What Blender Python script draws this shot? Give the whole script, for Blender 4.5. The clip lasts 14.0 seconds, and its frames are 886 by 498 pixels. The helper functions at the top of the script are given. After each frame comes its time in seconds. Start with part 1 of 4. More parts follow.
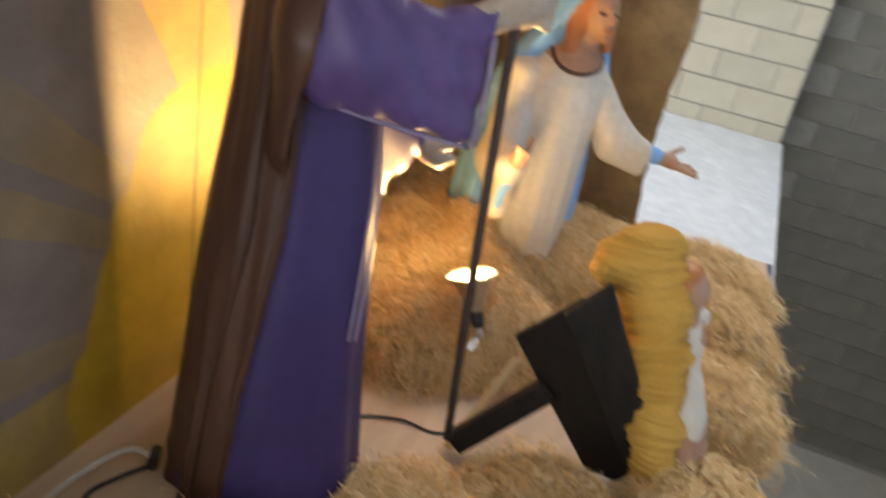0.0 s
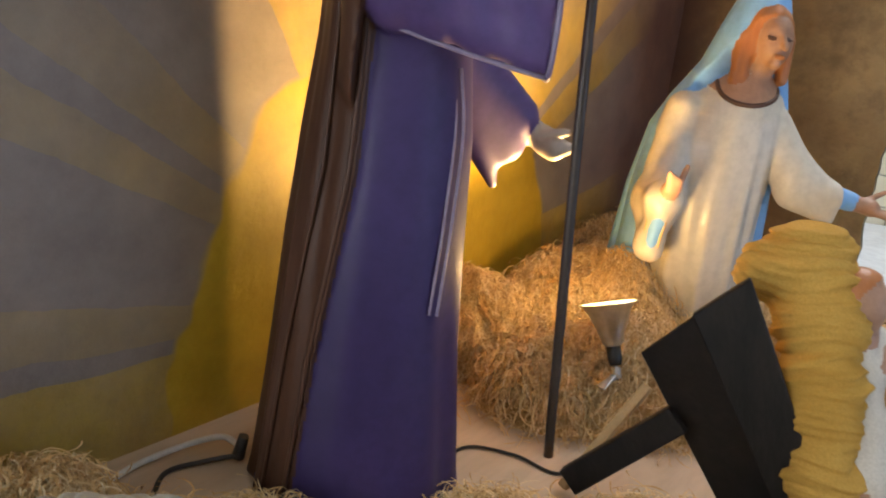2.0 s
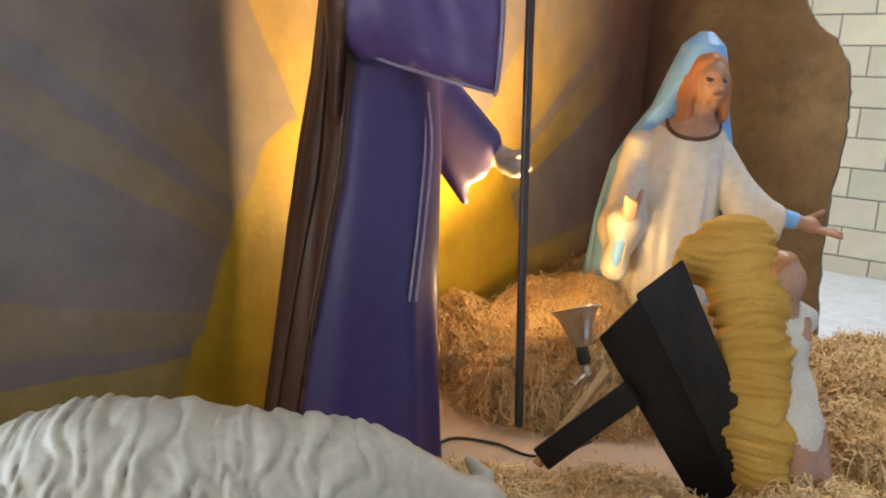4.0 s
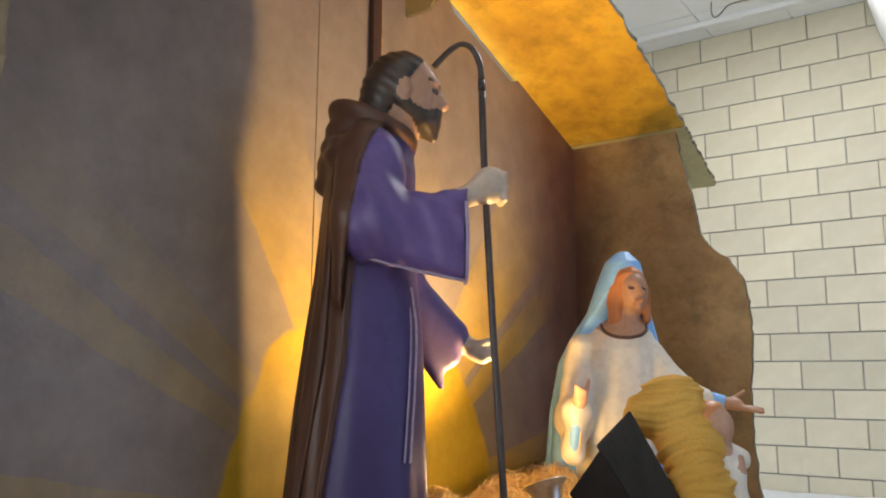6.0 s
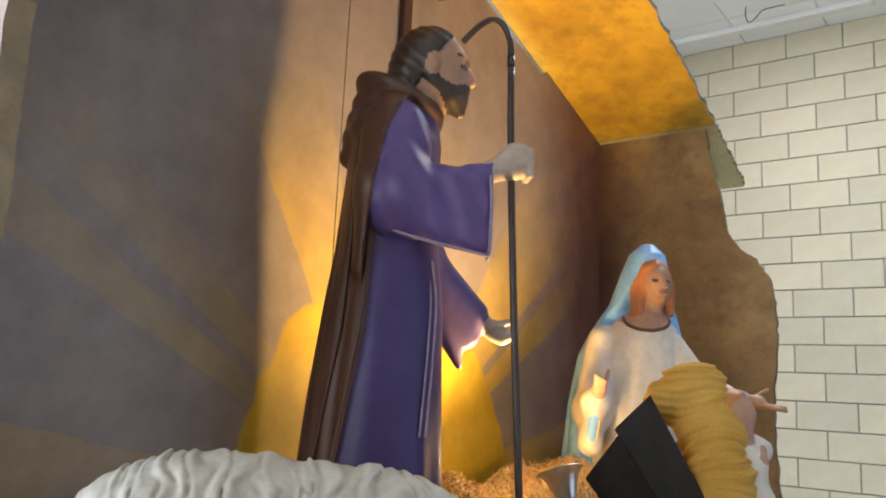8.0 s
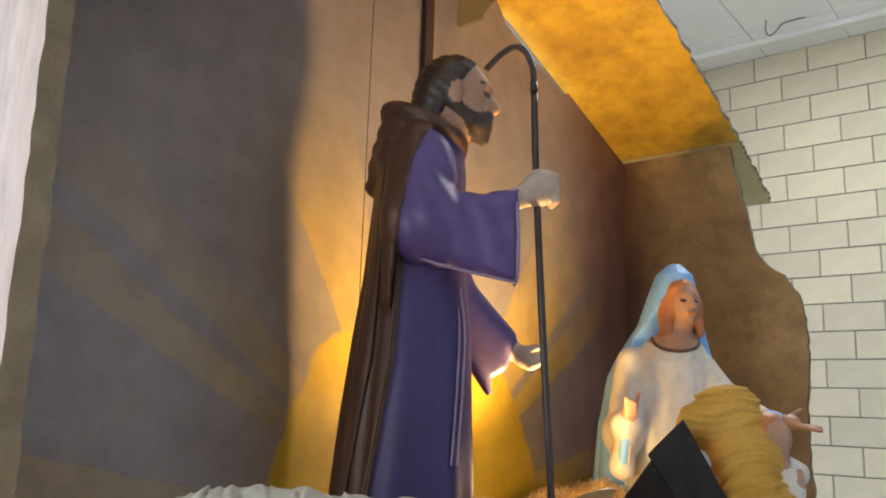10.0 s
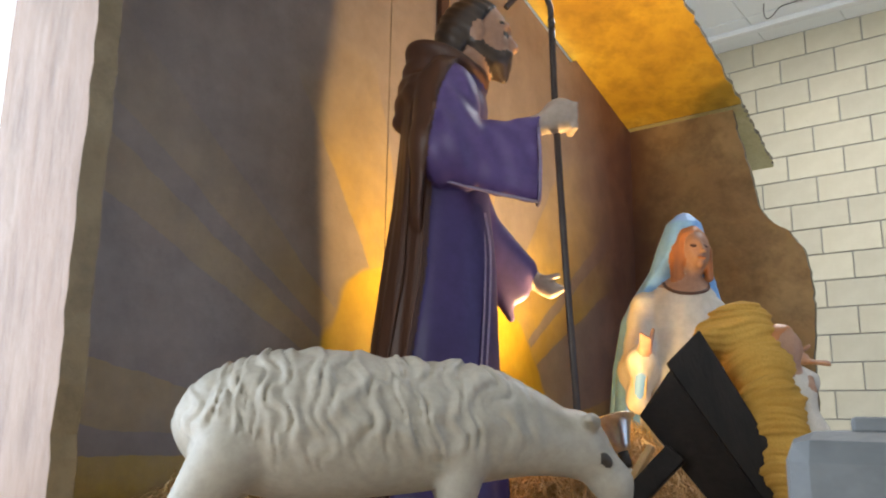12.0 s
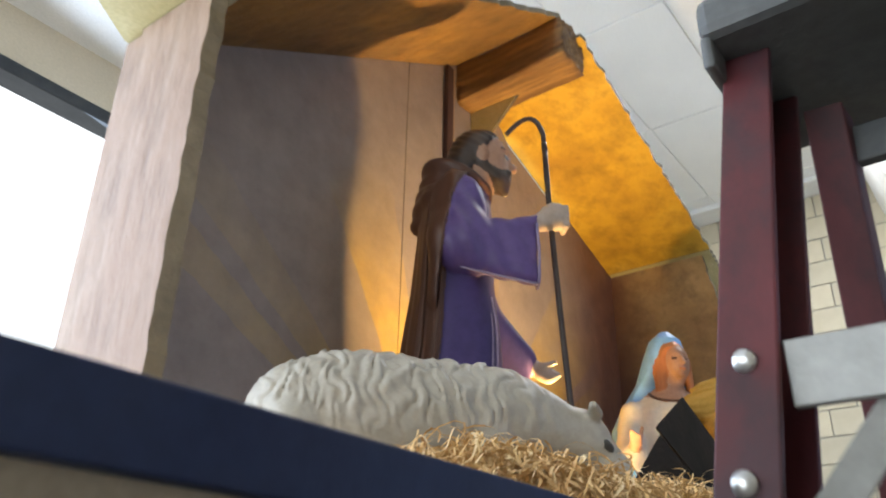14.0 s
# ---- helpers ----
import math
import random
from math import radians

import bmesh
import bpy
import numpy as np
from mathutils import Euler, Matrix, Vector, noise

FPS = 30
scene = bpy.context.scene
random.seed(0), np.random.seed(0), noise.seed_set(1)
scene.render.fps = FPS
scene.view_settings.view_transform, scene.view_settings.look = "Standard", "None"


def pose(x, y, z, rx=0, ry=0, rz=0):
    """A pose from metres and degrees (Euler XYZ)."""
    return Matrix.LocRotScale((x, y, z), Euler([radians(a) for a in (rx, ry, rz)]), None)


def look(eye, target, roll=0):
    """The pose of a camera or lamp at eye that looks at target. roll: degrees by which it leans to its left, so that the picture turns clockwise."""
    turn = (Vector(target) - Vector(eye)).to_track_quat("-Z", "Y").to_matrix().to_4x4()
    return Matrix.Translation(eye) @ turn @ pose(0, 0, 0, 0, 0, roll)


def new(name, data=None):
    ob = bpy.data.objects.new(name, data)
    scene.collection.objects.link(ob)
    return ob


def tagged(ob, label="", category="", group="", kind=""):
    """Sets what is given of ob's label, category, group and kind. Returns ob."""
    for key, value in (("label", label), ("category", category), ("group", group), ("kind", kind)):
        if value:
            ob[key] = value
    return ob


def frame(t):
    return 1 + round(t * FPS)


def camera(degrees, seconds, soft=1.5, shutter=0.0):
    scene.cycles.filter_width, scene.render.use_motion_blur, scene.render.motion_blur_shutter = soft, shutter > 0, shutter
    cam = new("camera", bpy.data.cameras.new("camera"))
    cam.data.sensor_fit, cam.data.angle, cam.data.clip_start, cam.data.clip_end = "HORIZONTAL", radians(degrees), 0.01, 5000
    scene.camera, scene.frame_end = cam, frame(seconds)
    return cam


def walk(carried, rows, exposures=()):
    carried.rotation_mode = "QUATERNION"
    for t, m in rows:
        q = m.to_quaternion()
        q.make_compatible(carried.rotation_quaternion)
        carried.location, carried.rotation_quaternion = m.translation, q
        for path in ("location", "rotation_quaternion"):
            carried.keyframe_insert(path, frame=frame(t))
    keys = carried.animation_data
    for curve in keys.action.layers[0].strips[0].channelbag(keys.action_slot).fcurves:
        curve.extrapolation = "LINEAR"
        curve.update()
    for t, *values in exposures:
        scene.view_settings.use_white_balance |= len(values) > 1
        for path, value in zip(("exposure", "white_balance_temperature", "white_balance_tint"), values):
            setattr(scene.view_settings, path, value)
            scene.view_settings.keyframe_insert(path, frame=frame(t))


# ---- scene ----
cam = camera(58.3, 14.0, soft=1.9, shutter=0.4)
PATH = [
    (0, (1.194, -5.948, 2.284), (0.655, -4.246, 1.383), 11.4),
    (0.5, (1.214, -5.886, 2.195), (0.246, -4.274, 1.514), 7.6),
    (1, (1.296, -5.822, 1.964), (0.168, -4.254, 1.446), 2.7),
    (1.5, (1.33, -5.776, 1.942), (0.225, -4.215, 1.356), 5.4),
    (2, (1.465, -5.806, 1.952), (0.3, -4.295, 1.354), 6.1),
    (4.3, (1.698, -6.015, 1.779), (0.441, -4.479, 1.527), 2.7),
    (4.5, (1.696, -6.048, 1.722), (0.434, -4.502, 1.588), 1.7),
    (5, (1.742, -6.164, 1.69), (0.527, -4.576, 1.676), 1.4),
    (5.5, (1.821, -6.279, 1.604), (0.759, -4.605, 1.864), 1.3),
    (6, (1.839, -6.305, 1.634), (0.704, -4.69, 1.953), 0.2),
    (6.5, (1.787, -6.326, 1.583), (0.605, -4.749, 1.92), 2.1),
    (7, (1.793, -6.274, 1.57), (0.658, -4.656, 1.88), 3.1),
    (7.5, (1.807, -6.285, 1.557), (0.656, -4.678, 1.864), 3.2),
    (8, (1.822, -6.278, 1.561), (0.642, -4.698, 1.896), 2.6),
    (10.5, (1.815, -6.296, 1.583), (0.594, -4.758, 1.962), 1.7),
    (11, (1.747, -6.272, 1.563), (0.609, -4.676, 1.96), 1.6),
    (11.5, (1.776, -6.319, 1.416), (0.662, -4.709, 1.827), 0.5),
    (12, (1.809, -6.381, 1.347), (0.591, -4.847, 1.755), 0.8),
    (12.5, (1.797, -6.411, 1.309), (0.563, -4.899, 1.746), 2.4),
    (13, (1.768, -6.451, 1.115), (0.687, -4.852, 1.636), 3.5),
    (13.4, (1.786, -6.5, 1.051), (0.744, -4.927, 1.714), 1.5),
    (13.5, (1.796, -6.504, 1.049), (0.751, -4.954, 1.759), 0.5),
    (14, (1.86, -6.584, 0.947), (0.775, -5.154, 1.83), 0.9),
]
walk(cam, [(t, look(eye, target, roll)) for t, eye, target, roll in PATH],
     [(0, 0), (7.5, 0), (10.5, -0.12), (11.5, -0.04), (12.4, -0.12), (13, -0.22), (13.6, -0.10), (14, -0.04)])

# ---- world and light ----
world = bpy.data.worlds.new("sky")
scene.world = world
world.use_nodes = True
wnt = world.node_tree
sky = wnt.nodes.new("ShaderNodeTexSky")
sky.sky_type, sky.sun_disc = "NISHITA", False
sky.sun_elevation, sky.sun_rotation = radians(40), radians(200)
wnt.links.new(sky.outputs["Color"], wnt.nodes["Background"].inputs["Color"])
wnt.nodes["Background"].inputs["Strength"].default_value = 0.12


def area_lamp(name, eye, target, sx, sy, watts, colour):
    data = bpy.data.lights.new(name, "AREA")
    data.shape, data.size, data.size_y, data.energy, data.color = "RECTANGLE", sx, sy, watts, colour
    ob = new(name, data)
    ob.matrix_world = look(eye, target)
    return tagged(ob, kind="structure")


WIN_W, FRONT_FILL_W, BACK_FILL_W = 170, 158, 80
area_lamp("window_light", (-1.42, -6.05, 2.05), (0.6, -5.6, 1.8), 4.2, 2.5, WIN_W, (0.64, 0.79, 1.0))
# fill added from behind the camera; no opening stands there
area_lamp("front_fill", (0.6, -9.85, 2.0), (1.0, 0.0, 3.6), 3.6, 2.6, FRONT_FILL_W, (0.84, 0.92, 1.0))
# fill added under the ceiling to brighten the back wall; no fixture is there
area_lamp("back_wall_fill", (0.9, -2.1, 4.33), (0.9, -2.1, 0), 1.1, 1.6, BACK_FILL_W, (0.95, 0.97, 1.0))

LAMP_AT, LAMP_AIM = Vector((0.742, -4.238, 1.332)), Vector((-0.37, 0.12, 0.92)).normalized()
WARM = (1.0, 0.63, 0.23)
# the reflector's beam, and the bare bulb's own wide light
spot = bpy.data.lights.new("clamp_lamp_beam", "SPOT")
spot.energy, spot.color, spot.spot_size, spot.spot_blend, spot.shadow_soft_size = 168, WARM, radians(126), 1.0, 0.04
beam_lamp = new("clamp_lamp_beam", spot)
beam_lamp.matrix_world = look(LAMP_AT - LAMP_AIM * 0.004, LAMP_AT + Vector((-0.40, -0.09, 0.91)))
tagged(beam_lamp, kind="structure")
point = bpy.data.lights.new("clamp_lamp_bulb", "POINT")
point.energy, point.color, point.shadow_soft_size = 8, WARM, 0.03
bulb = new("clamp_lamp_bulb", point)
bulb.location = LAMP_AT + LAMP_AIM * 0.012
tagged(bulb, kind="structure")


# ---- materials ----
def material(name, rough=0.6, metal=0.0, coat=0.0, spec=0.5):
    m = bpy.data.materials.new(name)
    m.use_nodes = True
    nt = m.node_tree
    b = nt.nodes["Principled BSDF"]
    b.inputs["Roughness"].default_value, b.inputs["Metallic"].default_value = rough, metal
    b.inputs["Coat Weight"].default_value, b.inputs["Specular IOR Level"].default_value = coat, spec
    return m, nt, b


def noise_node(nt, scale, detail=4.0, rough=0.55, space="Object", stretch=None, distort=0.0):
    co = nt.nodes.new("ShaderNodeTexCoord")
    n = nt.nodes.new("ShaderNodeTexNoise")
    n.inputs["Scale"].default_value, n.inputs["Detail"].default_value = scale, detail
    n.inputs["Roughness"].default_value, n.inputs["Distortion"].default_value = rough, distort
    if stretch:
        mp = nt.nodes.new("ShaderNodeMapping")
        mp.inputs["Scale"].default_value = stretch
        nt.links.new(co.outputs[space], mp.inputs["Vector"])
        nt.links.new(mp.outputs["Vector"], n.inputs["Vector"])
    else:
        nt.links.new(co.outputs[space], n.inputs["Vector"])
    return n.outputs["Fac"]


def ramp(nt, fac, stops):
    r = nt.nodes.new("ShaderNodeValToRGB")
    r.color_ramp.elements[0].position, r.color_ramp.elements[0].color = stops[0][0], (*stops[0][1], 1)
    r.color_ramp.elements[1].position, r.color_ramp.elements[1].color = stops[-1][0], (*stops[-1][1], 1)
    for p, c in stops[1:-1]:
        r.color_ramp.elements.new(p).color = (*c, 1)
    nt.links.new(fac, r.inputs["Fac"])
    return r.outputs["Color"]


def mix(nt, fac, a, b, mode="MIX"):
    m = nt.nodes.new("ShaderNodeMix")
    m.data_type, m.blend_type = "RGBA", mode
    for sock, v in ((m.inputs["Factor"], fac), (m.inputs["A"], a), (m.inputs["B"], b)):
        if isinstance(v, (int, float)):
            sock.default_value = v
        elif isinstance(v, tuple):
            sock.default_value = (*v, 1)
        else:
            nt.links.new(v, sock)
    return m.outputs["Result"]


def bump(nt, b, height, strength, distance=0.01):
    n = nt.nodes.new("ShaderNodeBump")
    n.inputs["Strength"].default_value, n.inputs["Distance"].default_value = strength, distance
    nt.links.new(height, n.inputs["Height"])
    nt.links.new(n.outputs["Normal"], b.inputs["Normal"])


def speckled(name, c1, c2, scale=6.0, rough=0.6, metal=0.0, coat=0.0, grain=90.0, strength=0.25, stretch=None, spec=0.5, distance=0.004):
    """Two tones of a colour in large soft patches, with a fine grain and relief."""
    m, nt, b = material(name, rough, metal, coat, spec)
    big = noise_node(nt, scale, 5, 0.6, stretch=stretch)
    fine = noise_node(nt, grain, 3, 0.6, stretch=stretch)
    col = ramp(nt, big, [(0.3, c1), (0.7, c2)])
    dark = tuple(0.7 * v for v in c1)
    col = mix(nt, ramp(nt, fine, [(0.35, (0.35, 0.35, 0.35)), (0.62, (0, 0, 0))]), col, dark)
    nt.links.new(col, b.inputs["Base Color"])
    bump(nt, b, fine, strength, distance)
    return m


def vmath(nt, op, a, b=None):
    n = nt.nodes.new("ShaderNodeMath")
    n.operation = op
    for k, v in enumerate((a, b)):
        if v is None:
            continue
        if isinstance(v, (int, float)):
            n.inputs[k].default_value = v
        else:
            nt.links.new(v, n.inputs[k])
    return n.outputs[0]


def backdrop_paint():
    """The stable's inner wall: taupe plaster with broad mustard strokes, umber towards the far corner."""
    m, nt, b = material("painted_backdrop", 0.42, 0, 0.0, 0.5)
    co = nt.nodes.new("ShaderNodeTexCoord")
    sep = nt.nodes.new("ShaderNodeSeparateXYZ")
    nt.links.new(co.outputs["Object"], sep.inputs[0])
    y, z = sep.outputs["Y"], sep.outputs["Z"]
    warp = noise_node(nt, 2.2, 3, 0.5)
    # a star burst of mustard rays on taupe, its centre low on the wall
    dy, dz = vmath(nt, "ADD", y, 4.35), vmath(nt, "SUBTRACT", z, 1.2)
    ang = vmath(nt, "DIVIDE", vmath(nt, "ARCTAN2", dz, dy), math.pi)
    ang = vmath(nt, "ADD", ang, vmath(nt, "MULTIPLY", vmath(nt, "SUBTRACT", noise_node(nt, 7, 4, 0.6), 0.5), 0.010))
    rays = nt.nodes.new("ShaderNodeValToRGB")
    rays.color_ramp.interpolation = "CONSTANT"
    # rays from 138 degrees on are painted weaker, for the shade and haze there
    stops = ((0, 1), (10, 0), (30, 1), (36, 0), (39, 1), (56, 0), (72, 1), (80, 0), (86, 0.5), (96, 0), (106, 1), (121, 0), (138, 0.38), (144.5, 0), (147, 0.38), (152, 0), (168, 0.45), (174, 0), (177, 0.45))
    rays.color_ramp.elements[0].color = (1, 1, 1, 1)
    rays.color_ramp.elements[1].position, rays.color_ramp.elements[1].color = 177 / 180, (1, 1, 1, 1)
    for deg, on in stops[1:-1]:
        rays.color_ramp.elements.new(deg / 180).color = (on, on, on, 1)
    nt.links.new(ang, rays.inputs["Fac"])
    rad = vmath(nt, "SQRT", vmath(nt, "ADD", vmath(nt, "MULTIPLY", dy, dy), vmath(nt, "MULTIPLY", dz, dz)))
    rad = vmath(nt, "ADD", rad, vmath(nt, "MULTIPLY", vmath(nt, "SUBTRACT", warp, 0.5), 0.35))
    core = ramp(nt, rad, [(0.64, (1, 1, 1)), (0.655, (0, 0, 0))])
    grain = noise_node(nt, 9, 6, 0.65)
    taupe = ramp(nt, grain, [(0.3, (0.225, 0.182, 0.165)), (0.7, (0.315, 0.255, 0.222))])
    mustard = ramp(nt, grain, [(0.3, (0.44, 0.28, 0.018)), (0.7, (0.60, 0.39, 0.035))])
    worn = ramp(nt, noise_node(nt, 5, 6, 0.7), [(0.25, (0.35, 0.35, 0.35)), (0.65, (0.85, 0.85, 0.85))])
    rayed = mix(nt, 1.0, rays.outputs["Color"], worn, "MULTIPLY")
    low = mix(nt, mix(nt, 1.0, rayed, core, "LIGHTEN"), taupe, mustard)
    # plain taupe and umber higher up and towards the corner
    up = vmath(nt, "ADD", z, vmath(nt, "MULTIPLY", warp, 0.5))
    col = mix(nt, ramp(nt, vmath(nt, "MULTIPLY", up, 0.3), [(0.585, (0, 0, 0)), (0.80, (1, 1, 1))]), low, taupe)
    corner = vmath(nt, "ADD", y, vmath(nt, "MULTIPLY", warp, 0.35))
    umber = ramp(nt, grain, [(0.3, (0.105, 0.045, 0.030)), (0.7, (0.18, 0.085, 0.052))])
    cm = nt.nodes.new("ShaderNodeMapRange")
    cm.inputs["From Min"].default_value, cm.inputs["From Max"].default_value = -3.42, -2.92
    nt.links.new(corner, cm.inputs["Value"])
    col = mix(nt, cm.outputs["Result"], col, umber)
    nt.links.new(col, b.inputs["Base Color"])
    fine = noise_node(nt, 14, 8, 0.7)
    bump(nt, b, fine, 0.35, 0.012)
    return m


def stone_paint(name, c1, c2, c3, streak=None, corner=None, relief=(0.5, 0.02)):
    """Mottled stone paint; corner: (x, x, colour) of a soft band from the first x to the second."""
    m, nt, b = material(name, 0.6)
    big = noise_node(nt, 2.6, 6, 0.62, stretch=streak)
    mid = noise_node(nt, 11, 6, 0.65, stretch=streak)
    col = ramp(nt, big, [(0.30, c1), (0.50, c2), (0.70, c3)])
    col = mix(nt, ramp(nt, mid, [(0.30, (0.55, 0.55, 0.55)), (0.55, (0, 0, 0))]), col, tuple(0.5 * v for v in c1))
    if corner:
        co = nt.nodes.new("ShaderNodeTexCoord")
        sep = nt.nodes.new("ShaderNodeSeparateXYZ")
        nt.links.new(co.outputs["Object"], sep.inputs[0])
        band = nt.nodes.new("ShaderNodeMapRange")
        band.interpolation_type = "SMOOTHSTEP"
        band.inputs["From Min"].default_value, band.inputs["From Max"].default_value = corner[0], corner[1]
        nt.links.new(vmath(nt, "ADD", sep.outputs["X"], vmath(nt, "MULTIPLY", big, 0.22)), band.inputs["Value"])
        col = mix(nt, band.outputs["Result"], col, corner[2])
    nt.links.new(col, b.inputs["Base Color"])
    bump(nt, b, mid, *relief)
    return m


M = {}
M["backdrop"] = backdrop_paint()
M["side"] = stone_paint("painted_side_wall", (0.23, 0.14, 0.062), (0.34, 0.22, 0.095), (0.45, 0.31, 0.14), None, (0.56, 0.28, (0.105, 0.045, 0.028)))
M["post"] = stone_paint("painted_post", (0.27, 0.165, 0.115), (0.33, 0.22, 0.16), (0.41, 0.305, 0.235), (1.5, 1.5, 0.4))
M["post_edge"] = stone_paint("painted_post_edge", (0.22, 0.165, 0.095), (0.28, 0.215, 0.13), (0.36, 0.285, 0.18))
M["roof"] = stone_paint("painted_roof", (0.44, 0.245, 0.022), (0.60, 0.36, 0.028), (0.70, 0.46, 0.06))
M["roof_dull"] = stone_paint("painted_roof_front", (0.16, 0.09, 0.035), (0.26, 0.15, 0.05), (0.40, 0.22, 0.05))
M["roof_edge"] = speckled("roof_edge", (0.10, 0.08, 0.05), (0.2, 0.16, 0.09), 20)
M["eave"] = speckled("eave_underside", (0.46, 0.40, 0.18), (0.58, 0.52, 0.27), 8)
M["bark"] = stone_paint("ridge_bark", (0.12, 0.06, 0.025), (0.24, 0.13, 0.05), (0.40, 0.23, 0.08), (0.5, 6, 6))
M["umber"] = speckled("umber_paint", (0.045, 0.022, 0.022), (0.075, 0.038, 0.034), 6, 0.55)
M["purple"] = speckled("purple_glaze", (0.080, 0.050, 0.155), (0.112, 0.070, 0.205), 3, 0.45, coat=0.0, grain=40, strength=0.05, spec=0.35)
M["indigo"] = speckled("indigo_glaze", (0.038, 0.025, 0.096), (0.058, 0.036, 0.138), 3, 0.50, coat=0.04, grain=40, strength=0.05, spec=0.35)
M["brown"] = speckled("brown_glaze", (0.060, 0.025, 0.014), (0.112, 0.048, 0.027), 3, 0.50, coat=0.05, grain=30, strength=0.08, stretch=(1, 1, 0.25), spec=0.35)
M["hair"] = speckled("dark_hair_paint", (0.022, 0.014, 0.010), (0.06, 0.035, 0.022), 14, 0.4, grain=60, strength=0.4, stretch=(1, 1, 0.4))
M["skin"] = speckled("skin_paint", (0.33, 0.175, 0.105), (0.42, 0.235, 0.15), 8, 0.5, grain=60, strength=0.04)
M["fist"] = speckled("pale_hand_paint", (0.34, 0.26, 0.20), (0.42, 0.33, 0.265), 8, 0.45, grain=60, strength=0.04)
M["cream"] = speckled("cream_glaze", (0.56, 0.505, 0.42), (0.64, 0.59, 0.505), 3, 0.38, coat=0.15, grain=40, strength=0.04)
M["blue"] = speckled("sky_blue_glaze", (0.17, 0.38, 0.72), (0.23, 0.46, 0.80), 3, 0.5, coat=0.0, grain=40, strength=0.04)
M["auburn"] = speckled("auburn_hair_paint", (0.34, 0.115, 0.03), (0.48, 0.175, 0.05), 9, 0.45, grain=50, strength=0.2, stretch=(1, 1, 0.4))
M["trim"] = speckled("gold_trim_paint", (0.55, 0.36, 0.12), (0.66, 0.46, 0.2), 9, 0.4)
M["rope"] = speckled("pale_rope_paint", (0.18, 0.14, 0.24), (0.27, 0.22, 0.32), 20, 0.4)
M["wool"] = speckled("wool_glaze", (0.36, 0.33, 0.27), (0.44, 0.405, 0.34), 5, 0.5, grain=60, strength=0.15)
M["hoof"] = speckled("hoof_paint", (0.03, 0.025, 0.02), (0.06, 0.05, 0.04), 20, 0.5)
M["quilt"] = speckled("ochre_cloth", (0.47, 0.255, 0.045), (0.60, 0.36, 0.085), 7, 0.85, grain=220, strength=0.5, spec=0.2)
M["cloth"] = speckled("white_cloth", (0.54, 0.49, 0.42), (0.66, 0.61, 0.54), 6, 0.85, grain=200, strength=0.3, spec=0.2)
M["dark_board"] = speckled("black_stained_board", (0.008, 0.007, 0.007), (0.026, 0.020, 0.017), 5, 0.5, grain=45, strength=0.4, stretch=(1, 8, 1), spec=0.2)
M["pine"] = speckled("bare_pine", (0.50, 0.33, 0.15), (0.62, 0.44, 0.22), 10, 0.6, grain=60, stretch=(6, 6, 0.6))
M["red_paint"] = speckled("red_painted_block", (0.25, 0.02, 0.02), (0.36, 0.035, 0.03), 8, 0.5)
M["ply"] = speckled("plywood", (0.52, 0.38, 0.26), (0.64, 0.49, 0.35), 3, 0.62, grain=30, strength=0.15, stretch=(1, 0.18, 1))
M["paper"] = speckled("white_paper", (0.70, 0.73, 0.78), (0.80, 0.82, 0.85), 6, 0.5, grain=14, strength=0.5, distance=0.01)
M["navy"] = speckled("navy_painted_fascia", (0.016, 0.026, 0.075), (0.028, 0.042, 0.105), 5, 0.5, coat=0.0, grain=60, strength=0.1, spec=0.3)
M["skirt"] = speckled("beige_skirt", (0.30, 0.25, 0.19), (0.38, 0.32, 0.25), 5, 0.8, grain=120)
M["straw"] = None
M["tin"] = speckled("spun_aluminium", (0.55, 0.52, 0.48), (0.68, 0.66, 0.62), 8, 0.28, 1.0, grain=70, strength=0.1)
M["inner"] = speckled("reflector_inside", (0.85, 0.8, 0.7), (0.9, 0.87, 0.8), 8, 0.35, 0.6)
M["black"] = speckled("black_plastic", (0.012, 0.012, 0.012), (0.022, 0.022, 0.022), 15, 0.45)
M["white_cable"] = speckled("white_cable", (0.6, 0.58, 0.54), (0.7, 0.68, 0.64), 15, 0.5)
M["iron"] = speckled("dark_bronze_staff", (0.030, 0.020, 0.016), (0.060, 0.042, 0.034), 12, 0.4, 0.2)
M["ladder_red"] = stone_paint("worn_red_fibreglass", (0.022, 0.020, 0.028), (0.085, 0.014, 0.018), (0.16, 0.028, 0.034), (3.0, 3.0, 1.6), None, (0.25, 0.003))
M["ladder_grey"] = speckled("ladder_aluminium", (0.23, 0.23, 0.22), (0.34, 0.34, 0.33), 7, 0.5, 0.5, grain=60)
M["cap_grey"] = speckled("grey_ladder_cap", (0.075, 0.08, 0.085), (0.14, 0.15, 0.155), 12, 0.55, grain=70)
M["bolt"] = speckled("zinc_bolt", (0.5, 0.5, 0.5), (0.66, 0.66, 0.66), 30, 0.35, 0.9)
M["ceil"] = speckled("ceiling_tile", (0.82, 0.83, 0.82), (0.87, 0.88, 0.87), 3, 0.85, grain=120, strength=0.25)
M["white_paint"] = speckled("white_paint", (0.74, 0.74, 0.72), (0.80, 0.80, 0.79), 4, 0.6)
M["mortar"] = speckled("mortar", (0.27, 0.25, 0.22), (0.35, 0.33, 0.29), 12, 0.9, grain=140)
M["room"] = speckled("cream_wall_paint", (0.58, 0.52, 0.40), (0.64, 0.58, 0.46), 3, 0.7)
M["floor"] = speckled("vinyl_floor", (0.42, 0.39, 0.34), (0.52, 0.49, 0.43), 4, 0.4)
